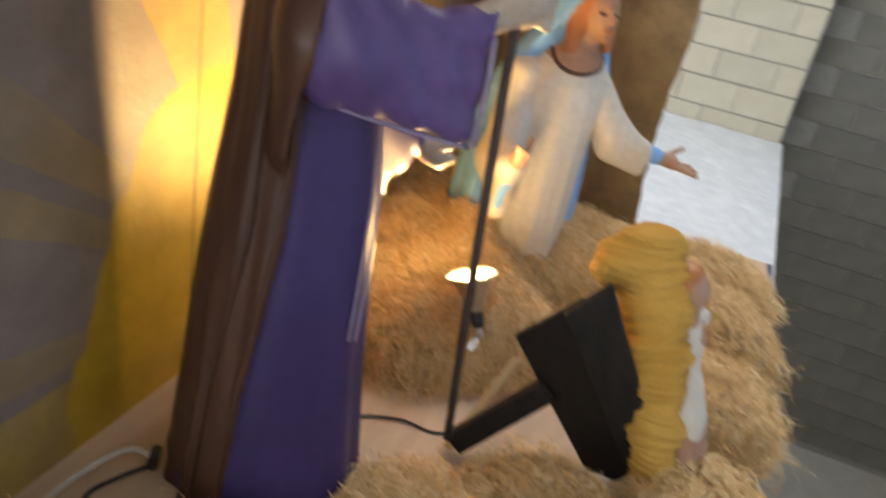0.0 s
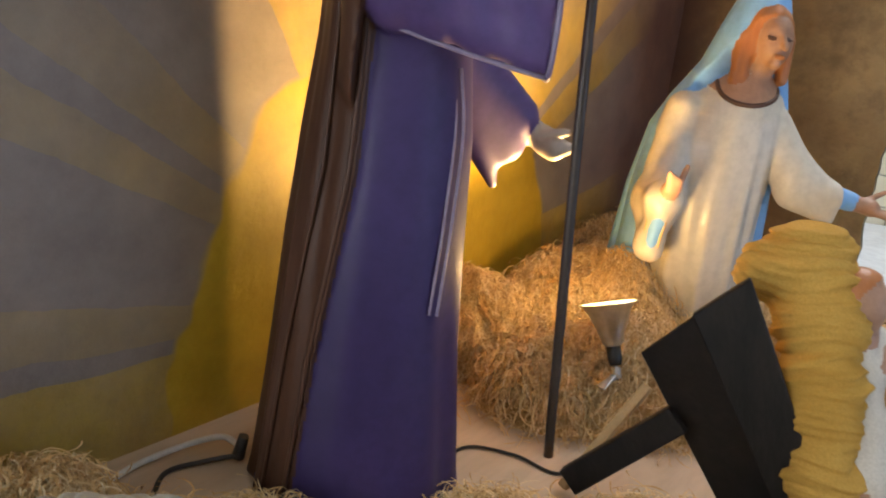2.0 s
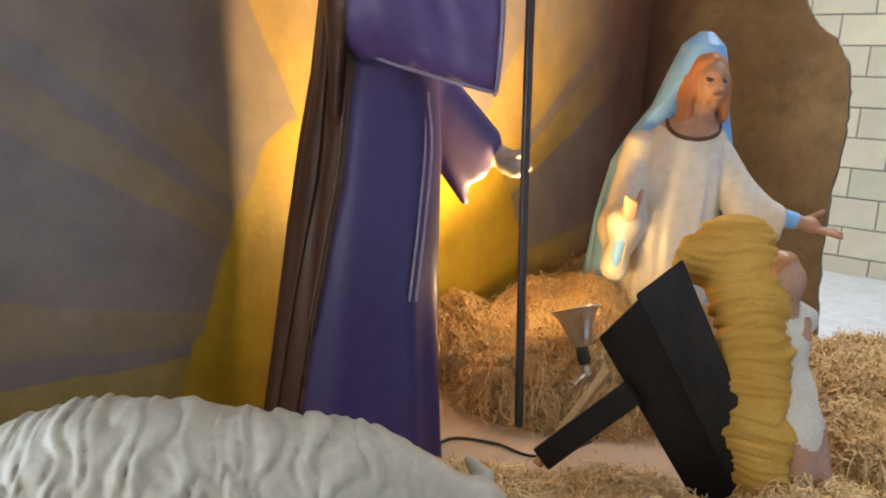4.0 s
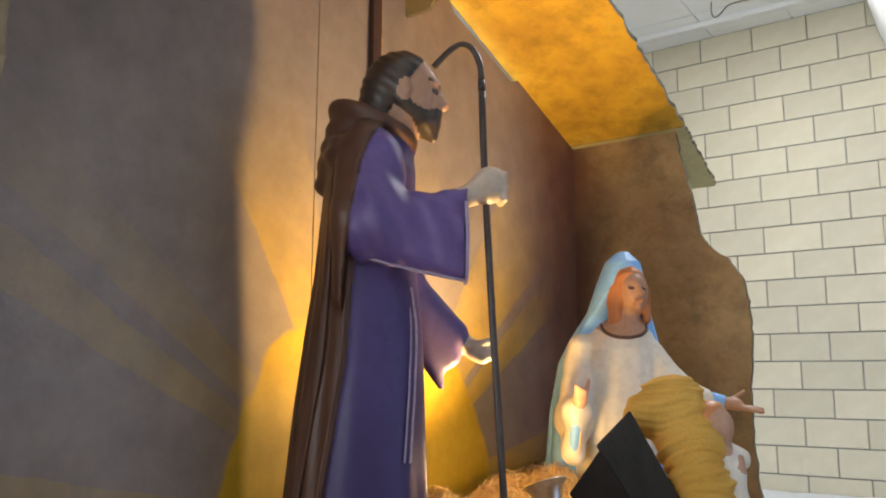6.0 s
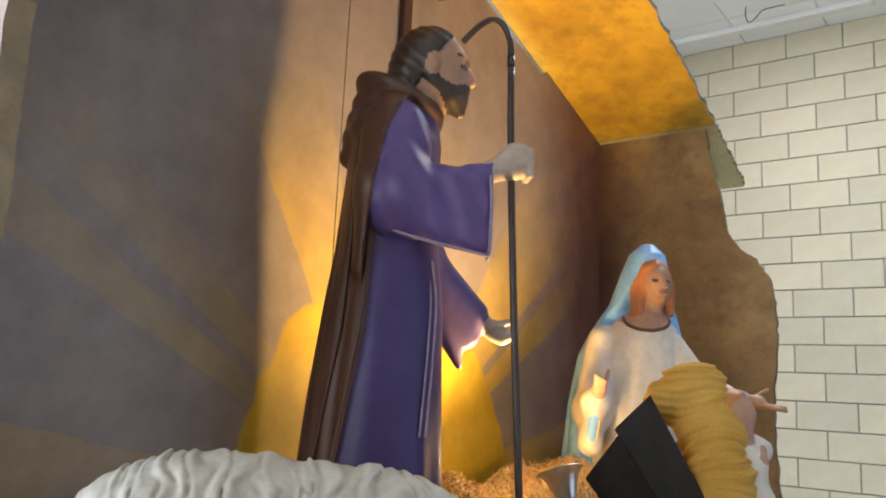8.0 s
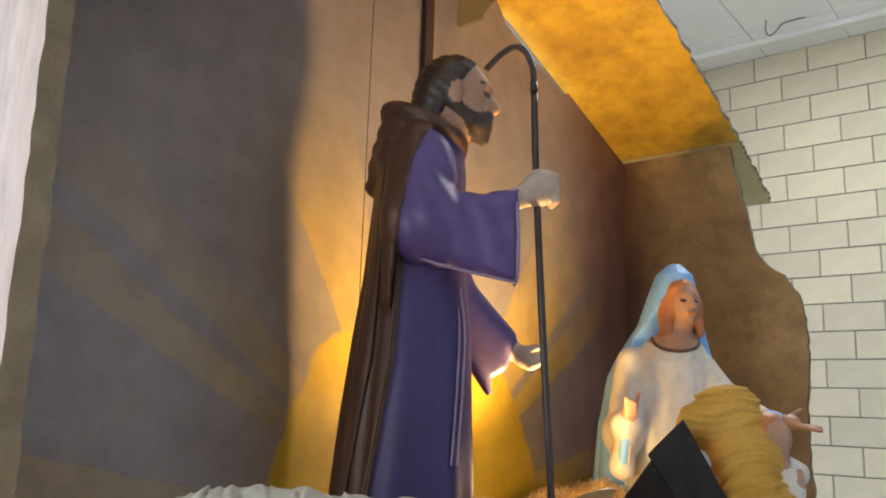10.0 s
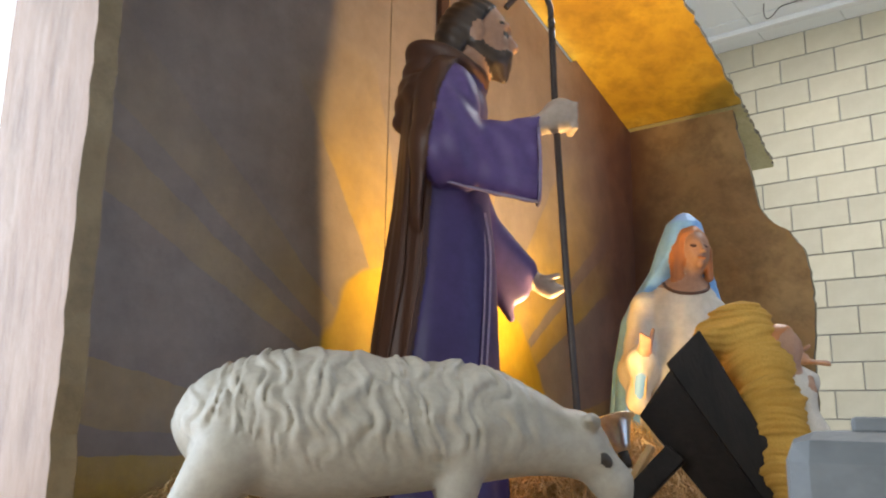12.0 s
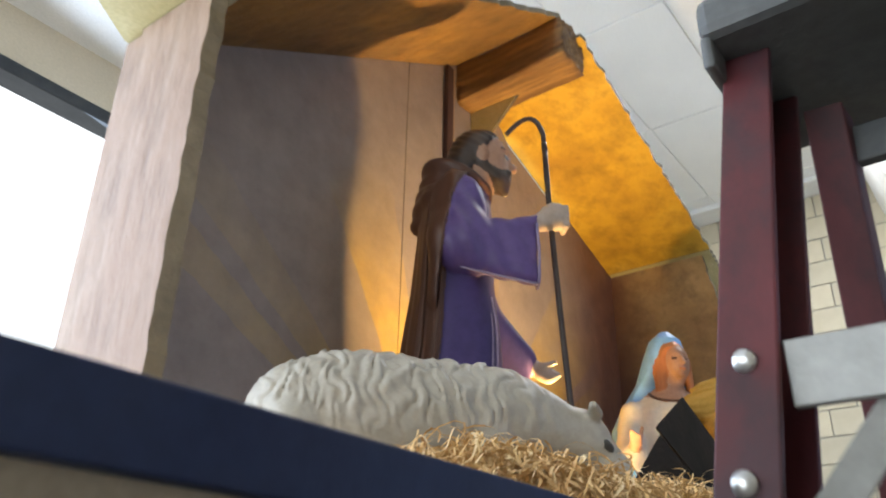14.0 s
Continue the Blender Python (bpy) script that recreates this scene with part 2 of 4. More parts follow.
M["frame"] = speckled("dark_window_frame", (0.02, 0.025, 0.03), (0.04, 0.045, 0.05), 10, 0.4, 0.4)


def block_paint(name, c1, c2):
    m, nt, b = material(name, 0.62)
    info = nt.nodes.new("ShaderNodeObjectInfo")
    big = noise_node(nt, 5, 4, 0.6)
    fine = noise_node(nt, 70, 5, 0.7)
    pits = noise_node(nt, 38, 2, 0.5)
    col = ramp(nt, big, [(0.3, c1), (0.7, c2)])
    tone = ramp(nt, info.outputs["Random"], [(0.0, (0.90, 0.90, 0.89)), (1.0, (1.04, 1.03, 1.0))])
    col = mix(nt, 1.0, col, tone, "MULTIPLY")
    nt.links.new(col, b.inputs["Base Color"])
    bump(nt, b, mix(nt, 0.5, fine, ramp(nt, pits, [(0.28, (0, 0, 0)), (0.36, (1, 1, 1))])), 0.45, 0.006)
    return m


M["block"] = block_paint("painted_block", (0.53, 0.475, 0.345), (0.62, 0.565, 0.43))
# the recessed wall's shade is put into this darker block colour
M["block_shaded"] = block_paint("shaded_block", (0.16, 0.145, 0.12), (0.215, 0.20, 0.165))


def straw_paint():
    m, nt, b = material("wood_wool", 0.7, spec=0.3)
    geo = nt.nodes.new("ShaderNodeNewGeometry")
    col = ramp(nt, geo.outputs["Random Per Island"], [(0.0, (0.50, 0.29, 0.11)), (0.30, (0.68, 0.44, 0.19)), (0.7, (0.80, 0.57, 0.28)), (1.0, (0.88, 0.70, 0.43))])
    nt.links.new(col, b.inputs["Base Color"])
    return m


M["straw"] = straw_paint()
# core coloured darker than the ribbons, so gaps between them read as shade
M["straw_core_shaded"] = speckled("wood_wool_core_shaded", (0.50, 0.30, 0.11), (0.66, 0.43, 0.18), 30, 0.9, grain=160, strength=0.8, spec=0.1)


def glow(name, colour, strength):
    m = bpy.data.materials.new(name)
    m.use_nodes = True
    nt = m.node_tree
    nt.nodes.remove(nt.nodes["Principled BSDF"])
    e = nt.nodes.new("ShaderNodeEmission")
    e.inputs["Color"].default_value, e.inputs["Strength"].default_value = (*colour, 1), strength
    nt.links.new(e.outputs[0], nt.nodes["Material Output"].inputs["Surface"])
    return m


M["daylight"] = glow("bright_day_outside", (0.93, 0.97, 1.0), 1.6)
# glow of the added pane that fills the stable with cool light
M["cool_fill"] = glow("cool_fill_glow", (0.50, 0.67, 1.0), 1.9)
M["bulb"] = glow("lit_bulb", (1.0, 0.80, 0.5), 45.0)


# ---- builders ----
def mesh_of(name, bm, mats, smooth=False):
    me = bpy.data.meshes.new(name)
    bm.normal_update()
    bm.to_mesh(me)
    bm.free()
    for m in mats if isinstance(mats, (list, tuple)) else [mats]:
        me.materials.append(m)
    if smooth:
        me.polygons.foreach_set("use_smooth", [True] * len(me.polygons))
    return me


def part(name, bm, mats, parent=None, label="", smooth=False):
    ob = new(name, mesh_of(name, bm, mats, smooth))
    if parent:
        ob.parent = parent
        ob.matrix_parent_inverse = parent.matrix_world.inverted()
    return tagged(ob, label)


def thing(name, at, label, category, group="", kind=""):
    ob = new(name)
    ob.empty_display_size = 0.05
    ob.matrix_world = Matrix.Translation(at)
    bpy.context.view_layer.update()
    return tagged(ob, label, category, group, kind)


def box(x0, x1, y0, y1, z0, z1, bevel=0.0, bm=None, m=None):
    bm = bm or bmesh.new()
    made = bmesh.ops.create_cube(bm, size=1.0)["verts"]
    mat = Matrix.Translation(((x0 + x1) / 2, (y0 + y1) / 2, (z0 + z1) / 2)) @ Matrix.Diagonal((x1 - x0, y1 - y0, z1 - z0, 1))
    bmesh.ops.transform(bm, matrix=(m @ mat) if m else mat, verts=made)
    if bevel:
        edges = list({e for v in made for e in v.link_edges})
        bmesh.ops.bevel(bm, geom=edges, offset=bevel, segments=2, affect="EDGES", profile=0.5)
    return bm


def beam(p, q, w, d, up=(0, 0, 1), bevel=0.003, bm=None):
    """A squared bar from p to q, w wide and d deep."""
    p, q = Vector(p), Vector(q)
    a = (q - p).normalized()
    u = Vector(up)
    s = a.cross(u).normalized()
    u = s.cross(a)
    m = Matrix((s, a, u)).transposed().to_4x4()
    m.translation = (p + q) / 2
    return box(-w / 2, w / 2, -(q - p).length / 2, (q - p).length / 2, -d / 2, d / 2, bevel, bm, m)


def tube(points, radius, sides=8, bm=None, closed_ends=True, slot=0):
    """A round bar along a polyline; radius is one number or one for each point."""
    bm = bm or bmesh.new()
    pts = [Vector(p) for p in points]
    radii = radius if isinstance(radius, (list, tuple)) else [radius] * len(pts)
    rings, side = [], None
    for i, p in enumerate(pts):
        d = (pts[min(i + 1, len(pts) - 1)] - pts[max(i - 1, 0)]).normalized()
        if side is None:
            side = d.orthogonal().normalized()
        side = (side - d * side.dot(d)).normalized()
        other = d.cross(side)
        rings.append([bm.verts.new(p + radii[i] * (math.cos(a) * side + math.sin(a) * other)) for a in (2 * math.pi * k / sides for k in range(sides))])
    for r0, r1 in zip(rings, rings[1:]):
        for k in range(sides):
            f = bm.faces.new((r0[k], r0[(k + 1) % sides], r1[(k + 1) % sides], r1[k]))
            f.material_index, f.smooth = slot, True
    if closed_ends:
        bm.faces.new(rings[0][::-1]).material_index = slot
        bm.faces.new(rings[-1]).material_index = slot
    return bm


def smooth_path(points, n=8):
    """A Catmull-Rom line through the points."""
    p = [Vector(v) for v in points]
    p = [2 * p[0] - p[1]] + p + [2 * p[-1] - p[-2]]
    out = []
    for i in range(1, len(p) - 2):
        for k in range(n):
            t = k / n
            out.append(0.5 * (2 * p[i] + (p[i + 1] - p[i - 1]) * t + (2 * p[i - 1] - 5 * p[i] + 4 * p[i + 1] - p[i + 2]) * t * t + (3 * p[i] - p[i - 1] - 3 * p[i + 1] + p[i + 2]) * t ** 3))
    return out + [p[-2]]


def lathe(profile, sides=32, bm=None, m=None):
    """A turned shape: profile of (radius, height)."""
    bm = bm or bmesh.new()
    rings = []
    for r, z in profile:
        rings.append([bm.verts.new((m or Matrix()) @ Vector((r * math.cos(a), r * math.sin(a), z))) for a in (2 * math.pi * k / sides for k in range(sides))])
    for r0, r1 in zip(rings, rings[1:]):
        for k in range(sides):
            bm.faces.new((r0[k], r0[(k + 1) % sides], r1[(k + 1) % sides], r1[k])).smooth = True
    return bm


# ---- modelling clay: distance fields turned into one skin ----
def capsule(P, a, b, ra, rb=None):
    rb = ra if rb is None else rb
    a, b = np.array(a, float), np.array(b, float)
    d = b - a
    t = np.clip(((P - a) @ d) / max(d @ d, 1e-9), 0, 1)
    return np.linalg.norm(P - a - t[..., None] * d, axis=-1) - (ra + (rb - ra) * t)


def ellipsoid(P, c, r):
    q = (P - np.array(c, float)) / np.array(r, float)
    k = np.linalg.norm(q, axis=-1)
    return (k - 1) * min(r)


def column(P, zs, cx, cy, rx, ry, folds=0, amp=0.0, phase=0.0, low=0.0, high=1.0):
    """An upright form whose oval section changes with height, pleated towards the hem."""
    z = P[..., 2]
    a, b = np.interp(z, zs, rx), np.interp(z, zs, ry)
    x, y = P[..., 0] - np.interp(z, zs, cx), P[..., 1] - np.interp(z, zs, cy)
    k = np.sqrt((x / a) ** 2 + (y / b) ** 2)
    d = (k - 1) * np.minimum(a, b)
    if folds:
        th = np.arctan2(y, x)
        w = np.clip((high - z) / max(high - low, 1e-6), 0.15, 1)
        d = d - amp * w * (np.cos(folds * th + phase + 1.5 * np.sin(2 * th + 3 * z)) + 0.5 * np.cos((folds * 1.7) * th + 2 * phase))
    return np.maximum(np.maximum(d, zs[0] - z), z - zs[-1])


def smin(a, b, k):
    h = np.clip(0.5 + 0.5 * (b - a) / k, 0, 1)
    return b + (a - b) * h - k * h * (1 - h)


def skin(field, lo, hi, step):
    """Vertices and quads of the surface where the field is nought (surface nets)."""
    axes = [np.arange(l, h + step, step) for l, h in zip(lo, hi)]
    G = np.stack(np.meshgrid(*axes, indexing="ij"), -1)
    F = field(G)
    S = F < 0
    n = np.array(F.shape)
    acc, cnt = np.zeros((*(n - 1), 3)), np.zeros(n - 1)
    corners = [(i, j, k) for i in (0, 1) for j in (0, 1) for k in (0, 1)]

    def at(A, c):
        return A[c[0]:n[0] - 1 + c[0], c[1]:n[1] - 1 + c[1], c[2]:n[2] - 1 + c[2]]
    for c in corners:
        for ax in range(3):
            if c[ax]:
                continue
            e = list(c)
            e[ax] = 1
            f0, f1 = at(F, c), at(F, e)
            cross = at(S, c) != at(S, e)
            t = np.where(cross, f0 / np.where(cross, f0 - f1, 1), 0)
            for q in range(3):
                acc[..., q] += np.where(cross, (c[q] + t) if q == ax else c[q], 0)
            cnt += cross
    live = cnt > 0
    index = -np.ones(live.shape, int)
    index[live] = np.arange(live.sum())
    cell = np.argwhere(live)
    V = np.array(lo) + step * (cell + acc[live] / cnt[live][:, None])
    quads = []
    for ax in range(3):
        o1, o2 = [(1, 2), (2, 0), (0, 1)][ax]
        sl0, sl1 = [slice(1, m - 1) for m in n], [slice(1, m - 1) for m in n]
        sl0[ax], sl1[ax] = slice(0, n[ax] - 1), slice(1, n[ax])
        s0, s1 = S[tuple(sl0)], S[tuple(sl1)]
        for flip, cross in ((False, s0 & ~s1), (True, ~s0 & s1)):
            p = np.argwhere(cross)
            p[:, o1] += 1
            p[:, o2] += 1
            q = []
            for d1, d2 in ((0, 0), (-1, 0), (-1, -1), (0, -1)):
                r = p.copy()
                r[:, o1] += d1
                r[:, o2] += d2
                q.append(index[r[:, 0], r[:, 1], r[:, 2]])
            q = np.stack(q, 1)
            quads.append(q[:, ::-1] if flip else q)
    return V, np.concatenate(quads)


def clay(name, pieces, mats, lo, hi, step, m, extra=None, blend=0.02, relief=None):
    """ONE mesh from pieces (slot, field): blended into a skin, each face painted by the piece that it belongs to."""
    def field(P):
        d = None
        for _, f in pieces:
            v = f(P)
            d = v if d is None else smin(d, v, blend)
        return d if relief is None else d - relief(P)
    V, Q = skin(field, lo, hi, step)
    mid = V[Q].mean(1)
    dist = np.stack([f(mid) for _, f in pieces])
    slots = np.array([s for s, _ in pieces])[dist.argmin(0)]
    me = bpy.data.meshes.new(name)
    me.from_pydata(V.tolist(), [], Q.tolist())
    for mm in mats:
        me.materials.append(mm)
    me.polygons.foreach_set("material_index", slots.astype(np.int32))
    me.polygons.foreach_set("use_smooth", np.ones(len(Q), bool))
    if extra:
        bm = bmesh.new()
        bm.from_mesh(me)
        extra(bm)
        bm.to_mesh(me)
        bm.free()
    me.update()
    ob = new(name, me)
    ob.matrix_world = m
    return ob


# ---- the room ----
def plain(name, x0, x1, y0, y1, z0, z1, mat, bevel=0.0):
    return tagged(part(name, box(x0, x1, y0, y1, z0, z1, bevel), mat), kind="structure")


CEIL, GROUND = 4.4, -1.75
X0, X1, Y0, Y1 = -1.5, 4.6, -10.0, 0.0
plain("floor", X0 - 0.2, X1 + 0.2, Y0 - 0.2, Y1 + 0.7, GROUND - 0.1, GROUND, M["floor"])
wall_back = plain("wall_back", X0 - 0.2, 1.597, 0.012, 0.25, GROUND, CEIL + 0.1, M["mortar"])
plain("wall_right", X1, X1 + 0.2, Y0, 0.6, GROUND, CEIL + 0.1, M["room"])
plain("wall_front", X0, X1, Y0 - 0.2, Y0, GROUND, CEIL + 0.1, M["room"])
# left wall with a tall window
WY0, WY1, WZ0, WZ1 = -8.2, -3.9, -0.6, 3.31
plain("wall_left_low", X0 - 0.2, X0, Y0, 0.012, GROUND, WZ0, M["room"])
plain("wall_left_high", X0 - 0.2, X0, Y0, 0.012, WZ1, CEIL + 0.1, M["room"])
plain("wall_left_near", X0 - 0.2, X0, Y0, WY0, WZ0, WZ1, M["room"])
plain("wall_left_far", X0 - 0.2, X0, WY1, 0.012, WZ0, WZ1, M["room"])
window = thing("window_1", (X0, (WY0 + WY1) / 2, WZ0), "tall bright window with a dark metal frame", "window", kind="structure")
fr = box(X0 - 0.12, X0 + 0.02, WY0, WY1, WZ1 - 0.07, WZ1, 0.004)
box(X0 - 0.12, X0 + 0.02, WY0, WY1, WZ0, WZ0 + 0.07, 0.004, fr)
for yy in (WY0, (WY0 + WY1) / 2 - 0.6, WY1 - 0.07):
    box(X0 - 0.12, X0 + 0.018, yy, yy + 0.07, WZ0 + 0.07, WZ1 - 0.07, 0.004, fr)
part("window_frame", fr, M["frame"], window)
out = plain("backdrop_outside", X0 - 0.9, X0 - 0.85, WY0 - 2, WY1 + 2, GROUND, CEIL + 1, M["daylight"])

# unseen window added across the room; its glowing pane gives cool fill
window = thing("fill_window", (X1, -3.6, 0.6), "unseen added fill window with a dark metal frame", "window", kind="structure")
part("pane", box(X1 - 0.012, X1 - 0.002, -5.3, -1.9, 0.6, 2.9), M["cool_fill"], window, "glowing fill pane")
fr = box(X1 - 0.05, X1 - 0.001, -5.36, -1.84, 2.9, 2.97, 0.004)
box(X1 - 0.05, X1 - 0.001, -5.36, -1.84, 0.53, 0.6, 0.004, fr)
for yy in (-5.36, -3.63, -1.90):
    box(X1 - 0.048, X1 - 0.001, yy, yy + 0.06, 0.601, 2.899, 0.004, fr)
part("window_frame", fr, M["frame"], window)

# ceiling: one mesh of lay-in panels with recessed joints
cb = box(X0 - 0.2, X1 + 0.2, Y0 - 0.2, 0.7, CEIL + 0.012, CEIL + 0.15)
gx = 0.105 - 0.61 * 3
while gx < X1:
    gy = -0.49
    while gy > Y0:
        box(max(gx + 0.006, X0), min(gx + 0.604, X1), gy - 1.213, gy - 0.007, CEIL, CEIL + 0.02, 0.003, cb)
        gy -= 1.22
    box(max(gx + 0.006, X0), min(gx + 0.604, X1), -0.483, 0.011, CEIL, CEIL + 0.02, 0.003, cb)
    gx += 0.61
tagged(part("ceiling", cb, M["ceil"]), kind="structure")
plain("ceiling_soffit", X0 + 0.001, X0 + 0.75, Y0, -4.4, 3.60, CEIL - 0.004, M["white_paint"])
# dropped beam along the right of the ceiling
bk = bmesh.new()
ends = [[bk.verts.new((x, y, z)) for x, z in ((1.25, CEIL - 0.002), (1.30, 4.1), (1.52, 3.42), (1.9, 3.2), (1.9, CEIL - 0.002))] for y in (-0.012, -1.9)]
bk.faces.new(ends[0])
bk.faces.new(ends[1][::-1])
for k in range(5):
    bk.faces.new((ends[0][k], ends[1][k], ends[1][(k + 1) % 5], ends[0][(k + 1) % 5]))
bmesh.ops.recalc_face_normals(bk, faces=bk.faces)
tagged(part("ceiling_bulkhead", bk, M["white_paint"]), kind="structure")
# surface raceway and its loose wire
race = thing("surface_raceway", (0.5, -0.30, CEIL - 0.05), "white surface raceway under the ceiling by the wall", "raceway")
part("channel", box(-1.0, 1.06, -0.345, -0.265, CEIL - 0.045, CEIL - 0.001, 0.006), M["white_paint"], race)
part("end_cap", box(1.06, 1.075, -0.349, -0.261, CEIL - 0.049, CEIL - 0.001, 0.003), M["white_paint"], race)
wire = thing("loose_wire", (0.36, -0.45, CEIL), "thin black wire hanging in a hook from the ceiling", "wire")
part("wire", tube(smooth_path([(0.28, -0.62, CEIL), (0.275, -0.62, CEIL - 0.07), (0.29, -0.6, CEIL - 0.115), (0.33, -0.58, CEIL - 0.09), (0.38, -0.56, CEIL - 0.03), (0.47, -0.54, CEIL - 0.012), (0.53, -0.54, CEIL - 0.015)]), 0.004, 6), M["black"], wire)

# ---- table, platform ----
PLAT = 1.05
back_table = thing("paper_covered_table", (0.6, -1.4, GROUND), "low table covered with wrinkled white paper by the block wall", "table")
pb = bmesh.new()
bmesh.ops.create_grid(pb, x_segments=50, y_segments=70, size=0.5)
for v in pb.verts:
    x, y = -0.4 + 2.02 * (v.co.x + 0.5), -2.8 + 2.79 * (v.co.y + 0.5)
    v.co = (x, y, 0.832 + 0.010 * noise.noise((x * 3.1, y * 3.1, 0)) + 0.004 * noise.noise((x * 11, y * 9, 4)))
part("paper_cover", pb, M["paper"], back_table, "wrinkled white paper", True)
part("top", box(-0.4, 1.615, -2.8, -0.02, 0.775, 0.818, 0.003), M["ply"], back_table)
part("paper_skirt", box(1.616, 1.622, -2.8, -0.02, 0.55, 0.828), M["paper"], back_table)
for x, y in ((-0.3, -0.1), (1.52, -0.1), (-0.3, -2.6), (1.52, -2.6)):
    part("leg", box(x - 0.03, x + 0.03, y - 0.03, y + 0.03, GROUND, 0.775, 0.004), M["ply"], back_table)

platform = thing("display_platform", (0.6, -4.8, GROUND), "plywood display platform with a navy fascia and beige skirt", "platform")
PX1, PY0, PY1 = 1.531, -7.2, -2.82
part("deck", box(-0.45, PX1, PY0, PY1, PLAT - 0.02, PLAT, 0.002), M["ply"], platform, "plywood deck")
part("fascia", box(PX1 + 0.001, PX1 + 0.019, PY0, PY1, PLAT - 0.042, PLAT + 0.001, 0.002), M["navy"], platform, "navy painted fascia board")
part("skirt", box(PX1 - 0.01, PX1 + 0.012, PY0, PY1, GROUND, PLAT - 0.043, 0.0), M["skirt"], platform, "beige cloth skirt")
part("end_skirt", box(-0.45, PX1 - 0.011, PY1 - 0.03, PY1 - 0.01, GROUND, PLAT - 0.02, 0.0), M["skirt"], platform)


# ---- the stable ----
def ragged(n, seed, amp):
    rnd = random.Random(seed)
    return [amp * (rnd.random() - 0.5) for _ in range(n)]


def slab(outline, normal, thick, mats, edge_slot=1):
    """A thick board cut to an outline (points in order), its rim painted with the second material."""
    bm = bmesh.new()
    lowv = [bm.verts.new(p) for p in outline]
    f = bm.faces.new(lowv)
    bm.normal_update()
    if f.normal.dot(Vector(normal)) < 0:
        f.normal_flip()
    ext = bmesh.ops.extrude_face_region(bm, geom=[f])
    bmesh.ops.translate(bm, vec=-Vector(normal) * thick, verts=[g for g in ext["geom"] if isinstance(g, bmesh.types.BMVert)])
    bmesh.ops.recalc_face_normals(bm, faces=bm.faces)
    for g in bm.faces:
        if abs(g.normal.dot(Vector(normal))) < 0.5:
            g.material_index = edge_slot
    return bm


BX, FY, SY = 0.20, -5.655, -2.87
RY, RZ = -4.22, 3.19          # ridge
EZ_B = 2.735                  # height of the roof's underside over the far side wall
stable = thing("stable", (0.3, -4.2, PLAT), "painted wooden nativity stable with a golden roof", "stable")


def near_z(y):
    """The underside of the roof that slopes to the visitors."""
    return 2.54 + 0.593 * (y + 5.49)


def roof_z(y):
    """The underside of the golden roof on the far side."""
    return EZ_B + (RZ - EZ_B) * (SY - y) / (SY - RY)


def wall_top(y):
    if y < -4.31:
        return near_z(y) - 0.002
    return min(roof_z(y), near_z(-4.31)) - (0.045 if -3.95 < y < -3.42 else 0.002)


# back wall in two boards with a seam
for a, b_ in ((FY + 0.002, -4.642), (-4.638, SY)):
    ys = [a, b_] if not a < RY < b_ else [a, -4.311, RY, -3.96, -3.90, -3.46, -3.41, b_]
    pts = [(BX, a, PLAT), (BX, b_, PLAT)] + [(BX, y, wall_top(y)) for y in ys[::-1]]
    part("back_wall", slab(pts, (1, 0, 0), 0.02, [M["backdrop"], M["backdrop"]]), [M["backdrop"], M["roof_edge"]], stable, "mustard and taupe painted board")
part("batten", box(BX + 0.001, BX + 0.022, -4.408, -4.364, PLAT, near_z(-4.41) - 0.004, 0.002), M["umber"], stable, "dark umber upright batten")
# thin pale strip that stands in for lamplight on the batten's side
part("batten_lit_edge", box(BX + 0.002, BX + 0.020, -4.3635, -4.3595, PLAT, near_z(-4.41) - 0.006), M["pine"], stable, "pale strip for the lamplit edge of the batten")
# side wall, far, with a rugged stone outline
prof = [(1.0, PLAT), (0.985, 1.2), (0.968, 1.42), (0.972, 1.60), (0.988, 1.82), (0.985, 1.93), (0.962, 2.05), (0.905, 2.14), (0.83, 2.20), (0.795, 2.26), (0.775, 2.36), (0.75, 2.50), (0.72, 2.62), (0.708, 2.73)]
fine, rg = [], ragged(400, 3, 0.010)
for i, ((xa, za), (xb, zb)) in enumerate(zip(prof, prof[1:])):
    for k in range(5):
        fine.append((xa + (xb - xa) * k / 5 + rg[5 * i + k], za + (zb - za) * k / 5))
pts = [(BX, SY, 2.735), (BX, SY, PLAT)] + [(x, SY, z) for x, z in fine] + [(0.708, SY, 2.735)]
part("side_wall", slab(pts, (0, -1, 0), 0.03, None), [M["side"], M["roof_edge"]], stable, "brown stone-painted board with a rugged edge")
# near post: a thick painted board whose ragged end shows, with a strip set back beside it
rg = ragged(80, 5, 0.012)
zs = [PLAT + (2.492 - PLAT) * k / 34 for k in range(35)]
PF = -5.705
pts = [(0.112, PF, PLAT)] + [(0.428 + rg[k], PF, z) for k, z in enumerate(zs)] + [(0.112, PF, 2.492)]
part("post_face", slab(pts, (0, -1, 0), 0.048, None), [M["post"], M["post_edge"]], stable, "pinkish plaster-painted post with a ragged olive end")
part("post_side", box(0.018, 0.110, PF + 0.009, PF + 0.045, PLAT, 2.492, 0.004), M["post"], stable, "pinkish painted strip beside the post")
pts = [(0.015, FY, 2.496), (0.022, PF - 0.004, 2.496), (0.115, -5.86, 2.499), (0.14, -5.95, 2.50), (0.74, -5.95, 2.50), (0.74, FY, 2.496)]
part("near_eave", slab(pts, (0, 0, -1), 0.02, None), [M["eave"], M["roof_edge"]], stable, "pale golden board over the post")


